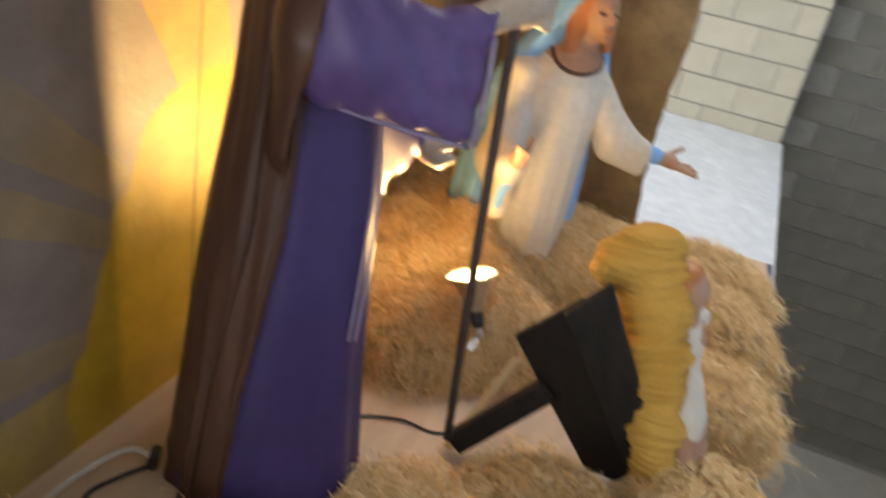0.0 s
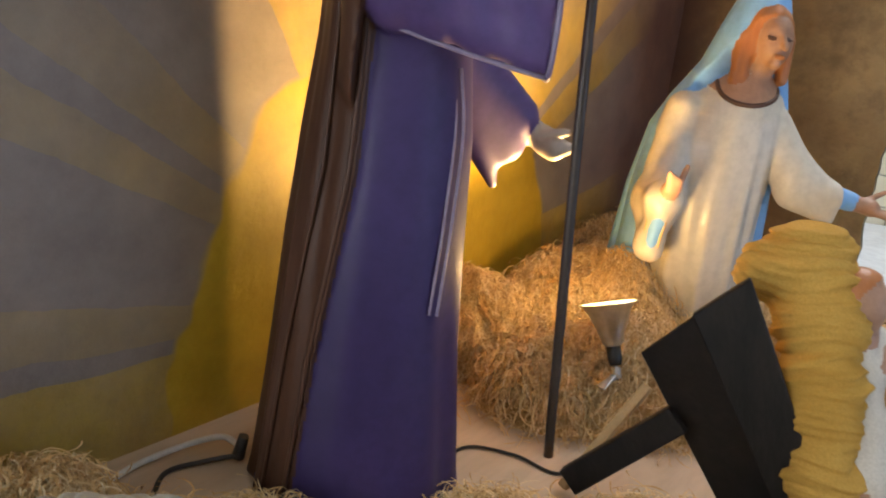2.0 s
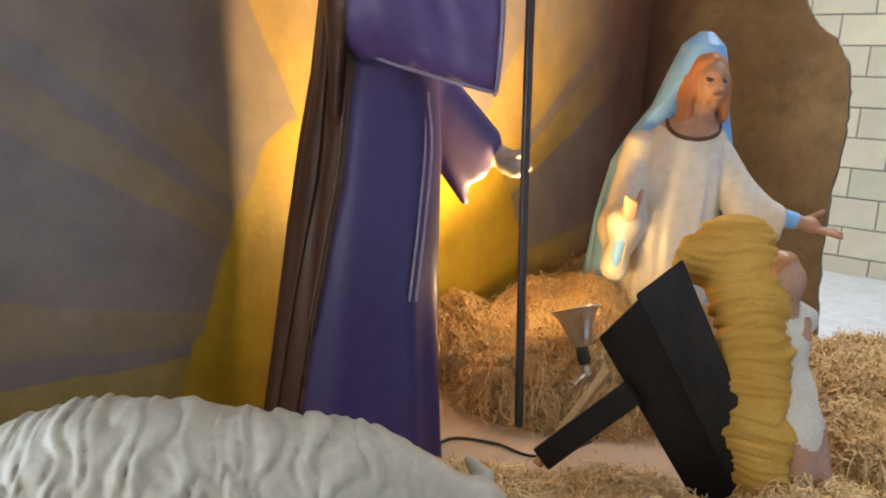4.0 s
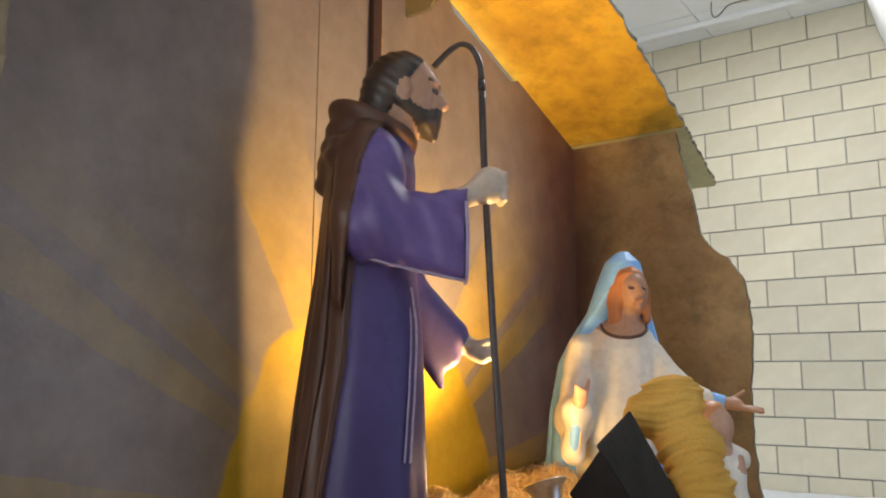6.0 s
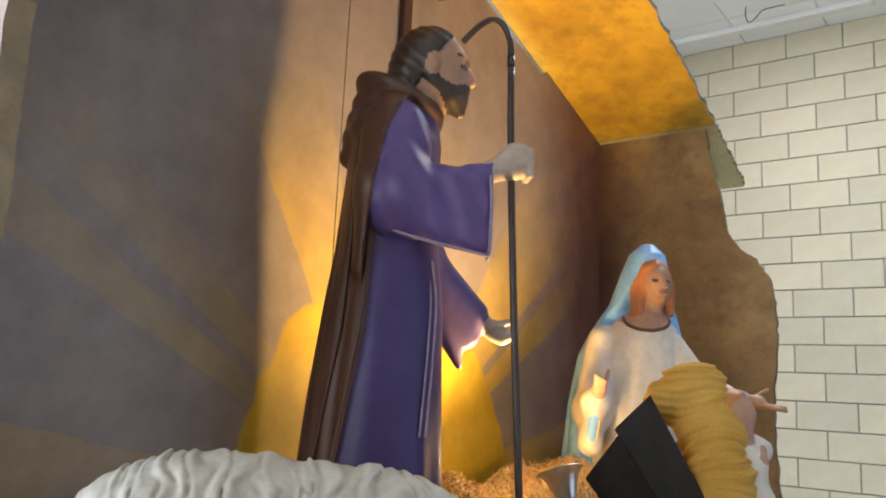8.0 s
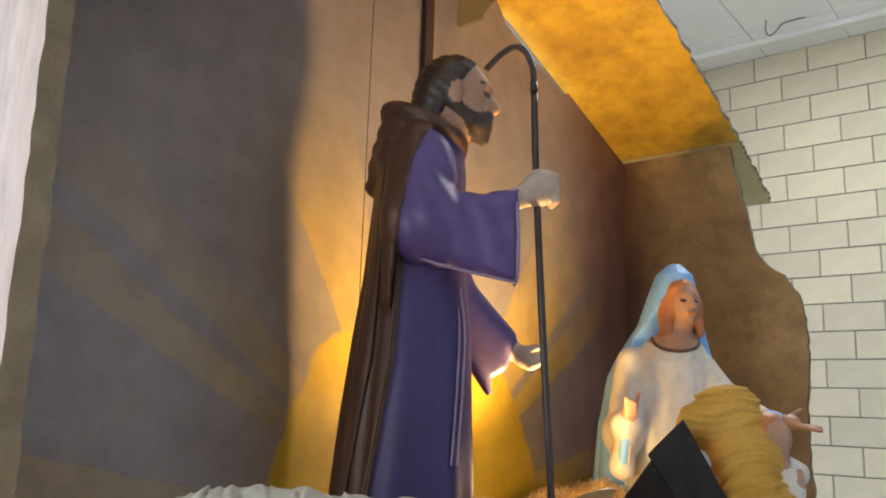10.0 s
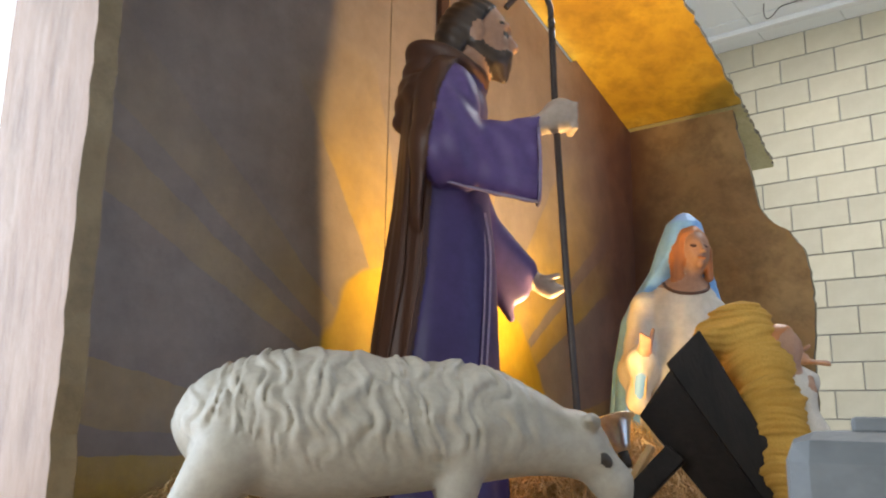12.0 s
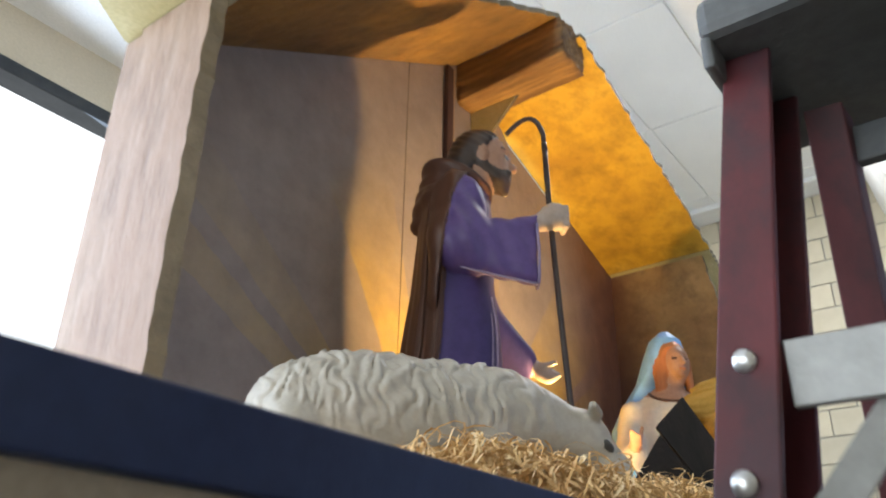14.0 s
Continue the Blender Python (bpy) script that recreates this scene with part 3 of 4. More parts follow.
def roof_slab(ya, za, yb, zb, xs, seed, mats, thick=0.022, lip=False):
    """A sloping roof board between the ridge (ya, za) and the eave (yb, zb), with a ragged outer edge."""
    rg, n = ragged(60, seed, 0.014), 40
    edge = []
    for k in range(n + 1):
        t = k / n
        edge.append((xs[0] + (xs[1] - xs[0]) * t + rg[k], ya + (yb - ya) * t, za + (zb - za) * t))
    pts = [(BX - 0.018, ya, za)] + edge + [(BX - 0.018, yb, zb)]
    nrm = Vector((0, zb - za, ya - yb)).normalized()
    if nrm.z > 0:
        nrm = -nrm
    return slab(pts, nrm, thick, mats)


part("roof_far", roof_slab(RY, RZ, -2.895, roof_z(-2.895), (0.76, 0.755), 8, None), [M["roof"], M["roof_edge"]], stable, "golden straw-painted roof board")
part("roof_overhang", roof_slab(-2.893, roof_z(-2.893), -2.42, roof_z(-2.42) - 0.015, (0.755, 0.75), 9, None), [M["eave"], M["roof_edge"]], stable, "pale yellow overhanging eave")
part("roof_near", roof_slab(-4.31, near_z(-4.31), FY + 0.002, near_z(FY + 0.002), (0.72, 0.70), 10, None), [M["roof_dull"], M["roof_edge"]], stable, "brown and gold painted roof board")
# ridge beam
rb = bmesh.new()
bmesh.ops.create_cube(rb, size=1.0)
bmesh.ops.subdivide_edges(rb, edges=rb.edges[:], cuts=14, use_grid_fill=True)
for v in rb.verts:
    x = BX + 0.001 + 0.53 * (v.co.x + 0.5)
    w = 0.075 + 0.02 * (v.co.x + 0.5)
    y, z = RY - 0.02 + 2 * w * v.co.y, RZ - 0.055 + 0.19 * v.co.z
    g = noise.noise((x * 3, y * 60, z * 60)) * 0.010 + noise.noise((x * 9, y * 20, z * 20)) * 0.008
    v.co = (x + (0.02 * noise.noise((7, y * 45, z * 45)) if v.co.x > 0.45 else 0), y + g * (1 if v.co.y > 0 else -1), z + g * (1 if v.co.z > 0 else -1))
part("ridge_beam", rb, M["bark"], stable, "rough-hewn ridge beam with a frayed end", True)
gus = [(BX + 0.002, RY + 0.01, 2.90), (BX + 0.002, RY + 0.01, RZ - 0.13), (0.455, RY + 0.01, RZ - 0.13), (0.43, RY + 0.01, 3.03), (0.303, RY + 0.01, 2.90)]
part("gusset", slab(gus, (0, -1, 0), 0.016, None), [M["eave"], M["roof_edge"]], stable, "beige plywood gusset under the ridge beam")

# ---- statues: each one plain painted mesh ----
# local axes: x across the view, y away from the visitors, z up from the deck
# the standing figure's unseen far half is deepened to widen its cast shadow
DEEP = 0.78
TURN = pose(0, 0, 0, 0, 0, 36.87)


def joseph_like():
    zs = [0, 0.04, 0.3, 0.5, 0.68, 0.82, 1.0, 1.1, 1.17, 1.23]
    cx = [0.005, 0.006, 0.008, 0.013, 0.020, 0.022, 0.025, 0.03, 0.04, 0.06]
    cy = [0.0] * 10
    rx = [0.195, 0.188, 0.165, 0.153, 0.140, 0.122, 0.110, 0.107, 0.088, 0.055]
    ry = [0.175, 0.172, 0.150, 0.145, 0.138, 0.135, 0.150, 0.150, 0.105, 0.055]
    bz, bx = [0.0, 0.3, 0.63, 0.85, 1.05, 1.2, 1.3], [-0.10, -0.068, -0.018, -0.008, -0.008, 0.02, 0.03]

    def deep(P):
        Q = P.copy()
        Q[..., 1] = np.where(Q[..., 1] > 0, Q[..., 1] * DEEP, Q[..., 1])
        return Q

    def robe(P):
        return column(deep(P), zs, cx, cy, rx, ry, 7, 0.0045, 0.8, 0, 0.8)

    def cloak(P):
        d = column(deep(P), zs, cx, cy, [r + 0.012 for r in rx], [r + 0.014 for r in ry], 13, 0.0075, 0.2, 0, 1.25)
        return np.maximum(d, P[..., 0] - np.interp(P[..., 2], bz, bx))

    def hood(P):
        d = smin(capsule(P, (-0.092, 0.0, 1.065), (-0.040, 0.0, 1.185), 0.028, 0.060), capsule(P, (-0.035, -0.075, 1.125), (-0.03, 0.075, 1.125), 0.050), 0.06)
        q = P - np.array((0.028, 0.0, 1.222))
        ring = np.sqrt((np.sqrt(q[..., 0] ** 2 + (q[..., 1] / 1.1) ** 2) - 0.088) ** 2 + (q[..., 2] + 0.42 * q[..., 0]) ** 2) - 0.025
        return smin(d, ring, 0.06) - 0.0022 * np.sin(120 * (P[..., 2] + 0.5 * P[..., 0]) + 30 * P[..., 1])

    def cloak_arm(P):
        d = smin(capsule(P, (0.03, -0.10, 1.125), (0.030, -0.146, 0.95), 0.082, 0.088), capsule(P, (0.030, -0.146, 0.95), (0.0, -0.12, 0.78), 0.088, 0.060), 0.03)
        d = d - 0.0030 * np.sin(95 * P[..., 0] + 6 * P[..., 2])
        return np.maximum(d, P[..., 0] - np.interp(P[..., 2], [0.78, 0.86, 0.95, 1.08, 1.15, 1.2], [-0.03, -0.022, -0.012, 0.008, 0.032, 0.06]))

    def sleeve_r(P):
        up = capsule(P, (0.04, -0.11, 1.11), (0.035, -0.145, 0.95), 0.070, 0.080)
        a = capsule(P, (0.05, -0.15, 0.965), (0.26, -0.150, 0.995), 0.038, 0.032)
        b = capsule(P, (0.03, -0.15, 0.895), (0.26, -0.150, 0.835), 0.040, 0.030)
        c = capsule(P, (0.04, -0.15, 0.93), (0.26, -0.150, 0.915), 0.045, 0.032)
        d = smin(smin(smin(a, b, 0.05), c, 0.05), up, 0.05)
        x, z = P[..., 0], P[..., 2]
        d = d - 0.0036 * np.sin(105 * (x * 0.9 + z * 0.42) + 1.2 * np.sin(18 * z)) * np.clip((0.24 - np.abs(x - 0.1)) * 5, 0, 1)
        return np.maximum(d, x - 0.257)

    def sleeve_l(P):
        up = capsule(P, (0.035, 0.09, 1.11), (0.08, 0.115, 0.88), 0.062, 0.062)
        a = capsule(P, (0.09, 0.115, 0.85), (0.250, 0.19, 0.705), 0.045, 0.034)
        b = capsule(P, (0.08, 0.115, 0.80), (0.210, 0.19, 0.562), 0.045, 0.010)
        c = capsule(P, (0.09, 0.115, 0.82), (0.232, 0.19, 0.64), 0.045, 0.028)
        return smin(smin(smin(a, b, 0.06), c, 0.06), up, 0.05)

    def turn_head(P):
        c = np.array((0.2, 0, 1.22))
        return (P - c) / 1.12 + c - np.array((0.018, 0, 0.016))

    def face(P):
        P = turn_head(P)
        d = smin(ellipsoid(P, (0.118, 0, 1.285), (0.062, 0.054, 0.088)), capsule(P, (0.075, 0, 1.16), (0.09, 0, 1.24), 0.046), 0.02)
        d = smin(d, capsule(P, (0.172, 0, 1.292), (0.190, 0, 1.262), 0.008, 0.013), 0.012)
        d = smin(d, capsule(P, (0.166, -0.024, 1.305), (0.166, 0.024, 1.305), 0.012), 0.012)
        for s in (-1, 1):
            q = P - np.array((0.172, 0.024 * s, 1.288))
            d = d + 0.007 * np.exp(-(q * q).sum(-1) / 0.00016)
        return d

    def brows(P):
        P = turn_head(P)
        d = None
        for s in (-1, 1):
            k = np.minimum(capsule(P, (0.178, 0.010 * s, 1.308), (0.158, 0.042 * s, 1.309), 0.0042, 0.003), capsule(P, (0.170, 0.016 * s, 1.288), (0.160, 0.034 * s, 1.286), 0.0048))
            d = k if d is None else np.minimum(d, k)
        return d

    def ear(P):
        P = turn_head(P)
        return ellipsoid(P, (0.100, -0.062, 1.282), (0.014, 0.010, 0.022))

    def hair(P):
        P = turn_head(P)
        d = ellipsoid(P, (0.090, 0, 1.315), (0.083, 0.067, 0.076))
        d = smin(d, ellipsoid(P, (0.046, 0, 1.252), (0.054, 0.064, 0.076)), 0.03)
        d = np.maximum(d, (P[..., 0] - 0.088) - 0.62 * (P[..., 2] - 1.275))
        return d - 0.0013 * np.sin(230 * P[..., 2] + 160 * P[..., 0])

    def beard(P):
        P = turn_head(P)
        d = smin(ellipsoid(P, (0.150, 0, 1.222), (0.035, 0.038, 0.036)), capsule(P, (0.096, -0.046, 1.255), (0.14, -0.032, 1.218), 0.015), 0.02)
        d = smin(d, capsule(P, (0.098, 0.043, 1.26), (0.14, 0.030, 1.215), 0.016), 0.02)
        d = smin(d, capsule(P, (0.15, 0, 1.205), (0.164, 0, 1.184), 0.022, 0.012), 0.02)
        return smin(d, capsule(P, (0.178, -0.018, 1.238), (0.178, 0.018, 1.238), 0.009), 0.008)

    def fist(P):
        P = P + np.array((0, 0.08, 0))
        d = smin(ellipsoid(P, (0.318, -0.045, 1.043), (0.045, 0.036, 0.045)), capsule(P, (0.24, -0.068, 1.0), (0.30, -0.05, 1.03), 0.026, 0.030), 0.02)
        for k in range(4):
            d = smin(d, capsule(P, (0.352, -0.065, 1.064 - 0.019 * k), (0.345, -0.015, 1.062 - 0.019 * k), 0.0095), 0.006)
        return d

    def open_hand(P):
        d = smin(capsule(P, (0.24, 0.19, 0.695), (0.295, 0.195, 0.665), 0.021, 0.024), ellipsoid(P, (0.315, 0.195, 0.650), (0.030, 0.022, 0.026)), 0.02)
        d = smin(d, capsule(P, (0.325, 0.19, 0.635), (0.352, 0.19, 0.648), 0.013, 0.010), 0.015)
        return smin(d, capsule(P, (0.305, 0.175, 0.672), (0.340, 0.168, 0.682), 0.011, 0.009), 0.012)

    def extra(bm):
        # two hanging ends of a girdle, hems, edges of the cloak
        knot = Vector((0.118, -0.075, 0.800))
        for dx in (0.0, 0.022):
            line = smooth_path([knot + Vector((dx * 0.5, 0, 0)), (0.130 + dx * 0.6, -0.082, 0.70), (0.128 + dx * 0.6, -0.098, 0.56), (0.122 + dx * 0.6, -0.112, 0.44), (0.119 + dx * 0.6, -0.117, 0.39)], 6)
            tube(line, 0.0028, 6, bm, slot=5)
        tube(smooth_path([(0.0, -0.168, 0.868), (0.04, -0.169, 0.853), (0.15, -0.168, 0.826), (0.257, -0.165, 0.805)], 6), 0.0040, 6, bm, slot=5)
        for off in (0.010, 0.055):
            pts = []
            for k in range(24):
                z = 0.02 + 1.07 * k / 23
                x = np.interp(z, bz, bx) - off
                a, b = np.interp(z, zs, rx) + 0.016, np.interp(z, zs, ry) + 0.018
                u = min(1.0, abs((x - np.interp(z, zs, cx)) / a))
                pts.append((x, -b * math.sqrt(max(0.0, 1 - u * u)), z))
            tube(pts, 0.005 if off < 0.02 else 0.004, 6, bm, slot=6)
        tube(smooth_path([(0.257, -0.185, 0.99), (0.261, -0.183, 0.90), (0.259, -0.175, 0.815), (0.257, -0.125, 0.810), (0.259, -0.115, 0.90), (0.257, -0.12, 1.01)], 6), 0.0045, 6, bm, slot=5)
    pieces = [(1, robe), (2, cloak), (2, hood), (2, cloak_arm), (0, sleeve_r), (0, sleeve_l), (3, face), (3, ear), (4, hair), (4, beard), (4, brows), (7, fist), (7, open_hand)]
    mats = [M["purple"], M["indigo"], M["brown"], M["skin"], M["hair"], M["rope"], M["brown"], M["fist"]]
    ob = clay("standing_figure_statue", pieces, mats, (-0.24, -0.26, -0.02), (0.40, 0.36, 1.43), 0.0058, Matrix.Translation((0.527, -4.801, PLAT)) @ TURN, extra, 0.012)
    return tagged(ob, "tall glazed robed figure in purple with brown cloak", "statue")


joseph_like()

staff = thing("shepherd_staff", (0.90, -4.72, 1.2), "dark bronze shepherd's crook held upright by the robed figure", "staff")
f2 = Vector((0.8, 0.6, 0))
sc = Vector((0.876, -4.69, 0))
line = [sc + f2 * s + Vector((0, 0, z)) for s, z in ((0.010, 1.20), (0.0, 1.36), (-0.022, 1.74), (-0.040, 2.117), (-0.047, 2.36), (-0.054, 2.41), (-0.072, 2.444), (-0.097, 2.452), (-0.125, 2.436), (-0.150, 2.41), (-0.165, 2.392))]
bend = smooth_path(line, 6)
part("shaft", tube([p for p in bend if p[2] < 2.34], 0.0088, 12), M["iron"], staff)
part("crook", tube([p for k, p in enumerate(bend) if p[2] >= 2.34 or k > len(bend) - 4], 0.0080, 12), M["iron"], staff, "bent bronze crook")
part("collar", tube([p for p in bend if 2.315 < p[2] < 2.37], 0.0096, 12), M["iron"], staff)


def mary_like():
    zs = [0, 0.1, 0.22, 0.45, 0.60, 0.67, 0.72, 0.78]
    rx = [0.085, 0.105, 0.135, 0.150, 0.152, 0.145, 0.112, 0.050]
    ry = [0.085, 0.105, 0.125, 0.130, 0.122, 0.110, 0.088, 0.050]
    cx = [0.00, 0.0, -0.01, -0.015, -0.005, 0.005, 0.02, 0.035]
    cy = [0, 0, 0, 0, 0, 0, 0, 0]

    def robe(P):
        return column(P, zs, cx, cy, rx, ry, 11, 0.005, 0.3, 0, 0.75)

    def mantle(P):
        z2 = [0.20, 0.24, 0.45, 0.62, 0.70, 0.80, 0.90, 0.98, 1.02]
        d = column(P, z2, [-0.03, -0.035, -0.03, -0.015, 0.005, 0.025, 0.035, 0.042, 0.045], [0.05, 0.05, 0.045, 0.04, 0.035, 0.03, 0.02, 0.02, 0.02],
                   [0.195, 0.205, 0.195, 0.178, 0.158, 0.112, 0.088, 0.062, 0.02], [0.15, 0.15, 0.14, 0.125, 0.11, 0.098, 0.088, 0.066, 0.02], 8, 0.006, 1.0, 0.2, 0.8)
        x, y = P[..., 0], P[..., 1]
        return np.maximum(d, -(y + 0.010 + 0.28 * np.clip(-x - 0.10, 0, 1) + 0.42 * np.clip(P[..., 2] - 0.78, 0, 0.09)))

    def head(P):
        d = smin(ellipsoid(P, (0.062, -0.045, 0.868), (0.048, 0.052, 0.070)), capsule(P, (0.040, -0.01, 0.74), (0.050, -0.02, 0.80), 0.038), 0.02)
        d = smin(d, capsule(P, (0.062, -0.085, 0.812), (0.064, -0.088, 0.815), 0.014), 0.012)
        d = smin(d, capsule(P, (0.069, -0.096, 0.884), (0.074, -0.108, 0.857), 0.006, 0.0095), 0.008)
        d = smin(d, capsule(P, (0.057, -0.093, 0.833), (0.075, -0.093, 0.833), 0.005), 0.006)
        for x in (0.044, 0.088):
            q = P - np.array((x, -0.094, 0.880))
            d = d + 0.010 * np.exp(-(q * q).sum(-1) / 0.00014)
        return d

    def chest(P):
        x, z = P[..., 0], P[..., 2]
        d = column(P, zs, cx, cy, [r + 0.002 for r in rx], [r + 0.002 for r in ry])
        return np.maximum(d, 0.705 + 0.05 * ((x - 0.017) / 0.1) ** 2 - z)

    def lids(P):
        d = None
        for x in (0.044, 0.088):
            k = capsule(P, (x - 0.009, -0.0885, 0.878), (x + 0.009, -0.0885, 0.876), 0.0026)
            d = k if d is None else np.minimum(d, k)
        return d

    def lips(P):
        return capsule(P, (0.060, -0.0985, 0.833), (0.079, -0.0985, 0.832), 0.0038)

    def hair(P):
        d = ellipsoid(P, (0.050, -0.022, 0.885), (0.064, 0.062, 0.078))
        d = smin(d, capsule(P, (-0.004, -0.035, 0.87), (-0.010, -0.045, 0.765), 0.024, 0.020), 0.02)
        d = smin(d, capsule(P, (0.110, -0.020, 0.87), (0.112, -0.026, 0.775), 0.018, 0.016), 0.02)
        d = np.maximum(d, -(P[..., 1] + 0.060 + 0.5 * np.clip(P[..., 2] - 0.915, 0, 1) - 0.35 * np.clip(P[..., 0] - 0.05, 0, 0.1)))
        return d - 0.0015 * np.sin(130 * P[..., 0])

    def arm_r(P):
        d = smin(capsule(P, (-0.115, -0.015, 0.662), (-0.165, -0.085, 0.44), 0.058, 0.060), capsule(P, (-0.165, -0.085, 0.43), (-0.180, -0.215, 0.47), 0.056, 0.045), 0.04)
        drop = smin(capsule(P, (-0.17, -0.10, 0.42), (-0.190, -0.185, 0.33), 0.052, 0.032), capsule(P, (-0.185, -0.215, 0.45), (-0.195, -0.195, 0.33), 0.032, 0.030), 0.04)
        d = smin(d, drop, 0.04)
        return d - 0.0012 * np.sin(60 * (P[..., 2] + P[..., 0]))

    def cuff_r(P):
        return capsule(P, (-0.187, -0.228, 0.455), (-0.197, -0.205, 0.335), 0.024, 0.021)

    def cuff_in(P):
        return capsule(P, (-0.187, -0.238, 0.445), (-0.197, -0.219, 0.345), 0.017, 0.015)

    def hand_r(P):
        d = capsule(P, (-0.180, -0.23, 0.47), (-0.180, -0.262, 0.505), 0.020, 0.022)
        for k in range(4):
            d = smin(d, capsule(P, (-0.192 + 0.008 * k, -0.272, 0.500), (-0.196 + 0.010 * k, -0.282, 0.545 - 0.006 * k), 0.008, 0.006), 0.006)
        return smin(d, capsule(P, (-0.165, -0.258, 0.505), (-0.152, -0.262, 0.56), 0.009, 0.007), 0.006)

    def arm_l(P):
        d = smin(capsule(P, (0.115, -0.015, 0.650), (0.190, -0.06, 0.535), 0.055, 0.052), capsule(P, (0.190, -0.06, 0.53), (0.285, -0.105, 0.495), 0.050, 0.036), 0.04)
        d = smin(d, capsule(P, (0.19, -0.07, 0.48), (0.275, -0.105, 0.44), 0.035, 0.020), 0.05)
        return np.maximum(d, P[..., 0] - 0.292)

    def cuff_l(P):
        return capsule(P, (0.275, -0.103, 0.500), (0.318, -0.118, 0.492), 0.029, 0.026)

    def hand_l(P):
        d = capsule(P, (0.315, -0.116, 0.492), (0.372, -0.135, 0.482), 0.019, 0.022)
        for k, (dx, dy, dz) in enumerate(((0.066, -0.035, -0.020), (0.072, -0.03, -0.012), (0.070, -0.015, -0.008))):
            d = smin(d, capsule(P, (0.375, -0.15 + 0.014 * k, 0.474), (0.372 + dx, -0.15 + 0.014 * k + dy, 0.480 + dz), 0.009, 0.007), 0.007)
        return smin(d, capsule(P, (0.355, -0.120, 0.495), (0.402, -0.125, 0.525), 0.009, 0.007), 0.007)
    def edging(bm):
        band = []
        for k in range(25):
            a = math.pi * (1 + k / 24)
            z = 0.705 + 0.05 * math.cos(a) ** 2
            band.append((np.interp(z, zs, cx) + (np.interp(z, zs, rx) + 0.001) * math.cos(a), (np.interp(z, zs, ry) + 0.001) * math.sin(a), z))
        tube(band, 0.0065, 8, bm, slot=5)
        tube(smooth_path([(-0.205, -0.226, 0.470), (-0.214, -0.222, 0.40), (-0.210, -0.212, 0.325), (-0.185, -0.222, 0.325), (-0.176, -0.240, 0.40), (-0.172, -0.245, 0.470)], 6), 0.005, 6, bm, slot=4)
    pieces = [(0, robe), (1, mantle), (2, head), (2, chest), (5, lids), (3, lips), (3, hair), (0, arm_r), (0, cuff_r), (1, cuff_in), (2, hand_r), (0, arm_l), (1, cuff_l), (2, hand_l)]
    ob = clay("kneeling_figure_statue", pieces, [M["cream"], M["blue"], M["skin"], M["auburn"], M["trim"], M["brown"]], (-0.29, -0.31, -0.02), (0.47, 0.24, 1.05), 0.005,
              Matrix.Translation((0.71, -3.64, PLAT + 0.015)) @ TURN, edging, 0.010)
    return tagged(ob, "glazed robed figure in cream with sky-blue mantle", "statue")


mary_like()


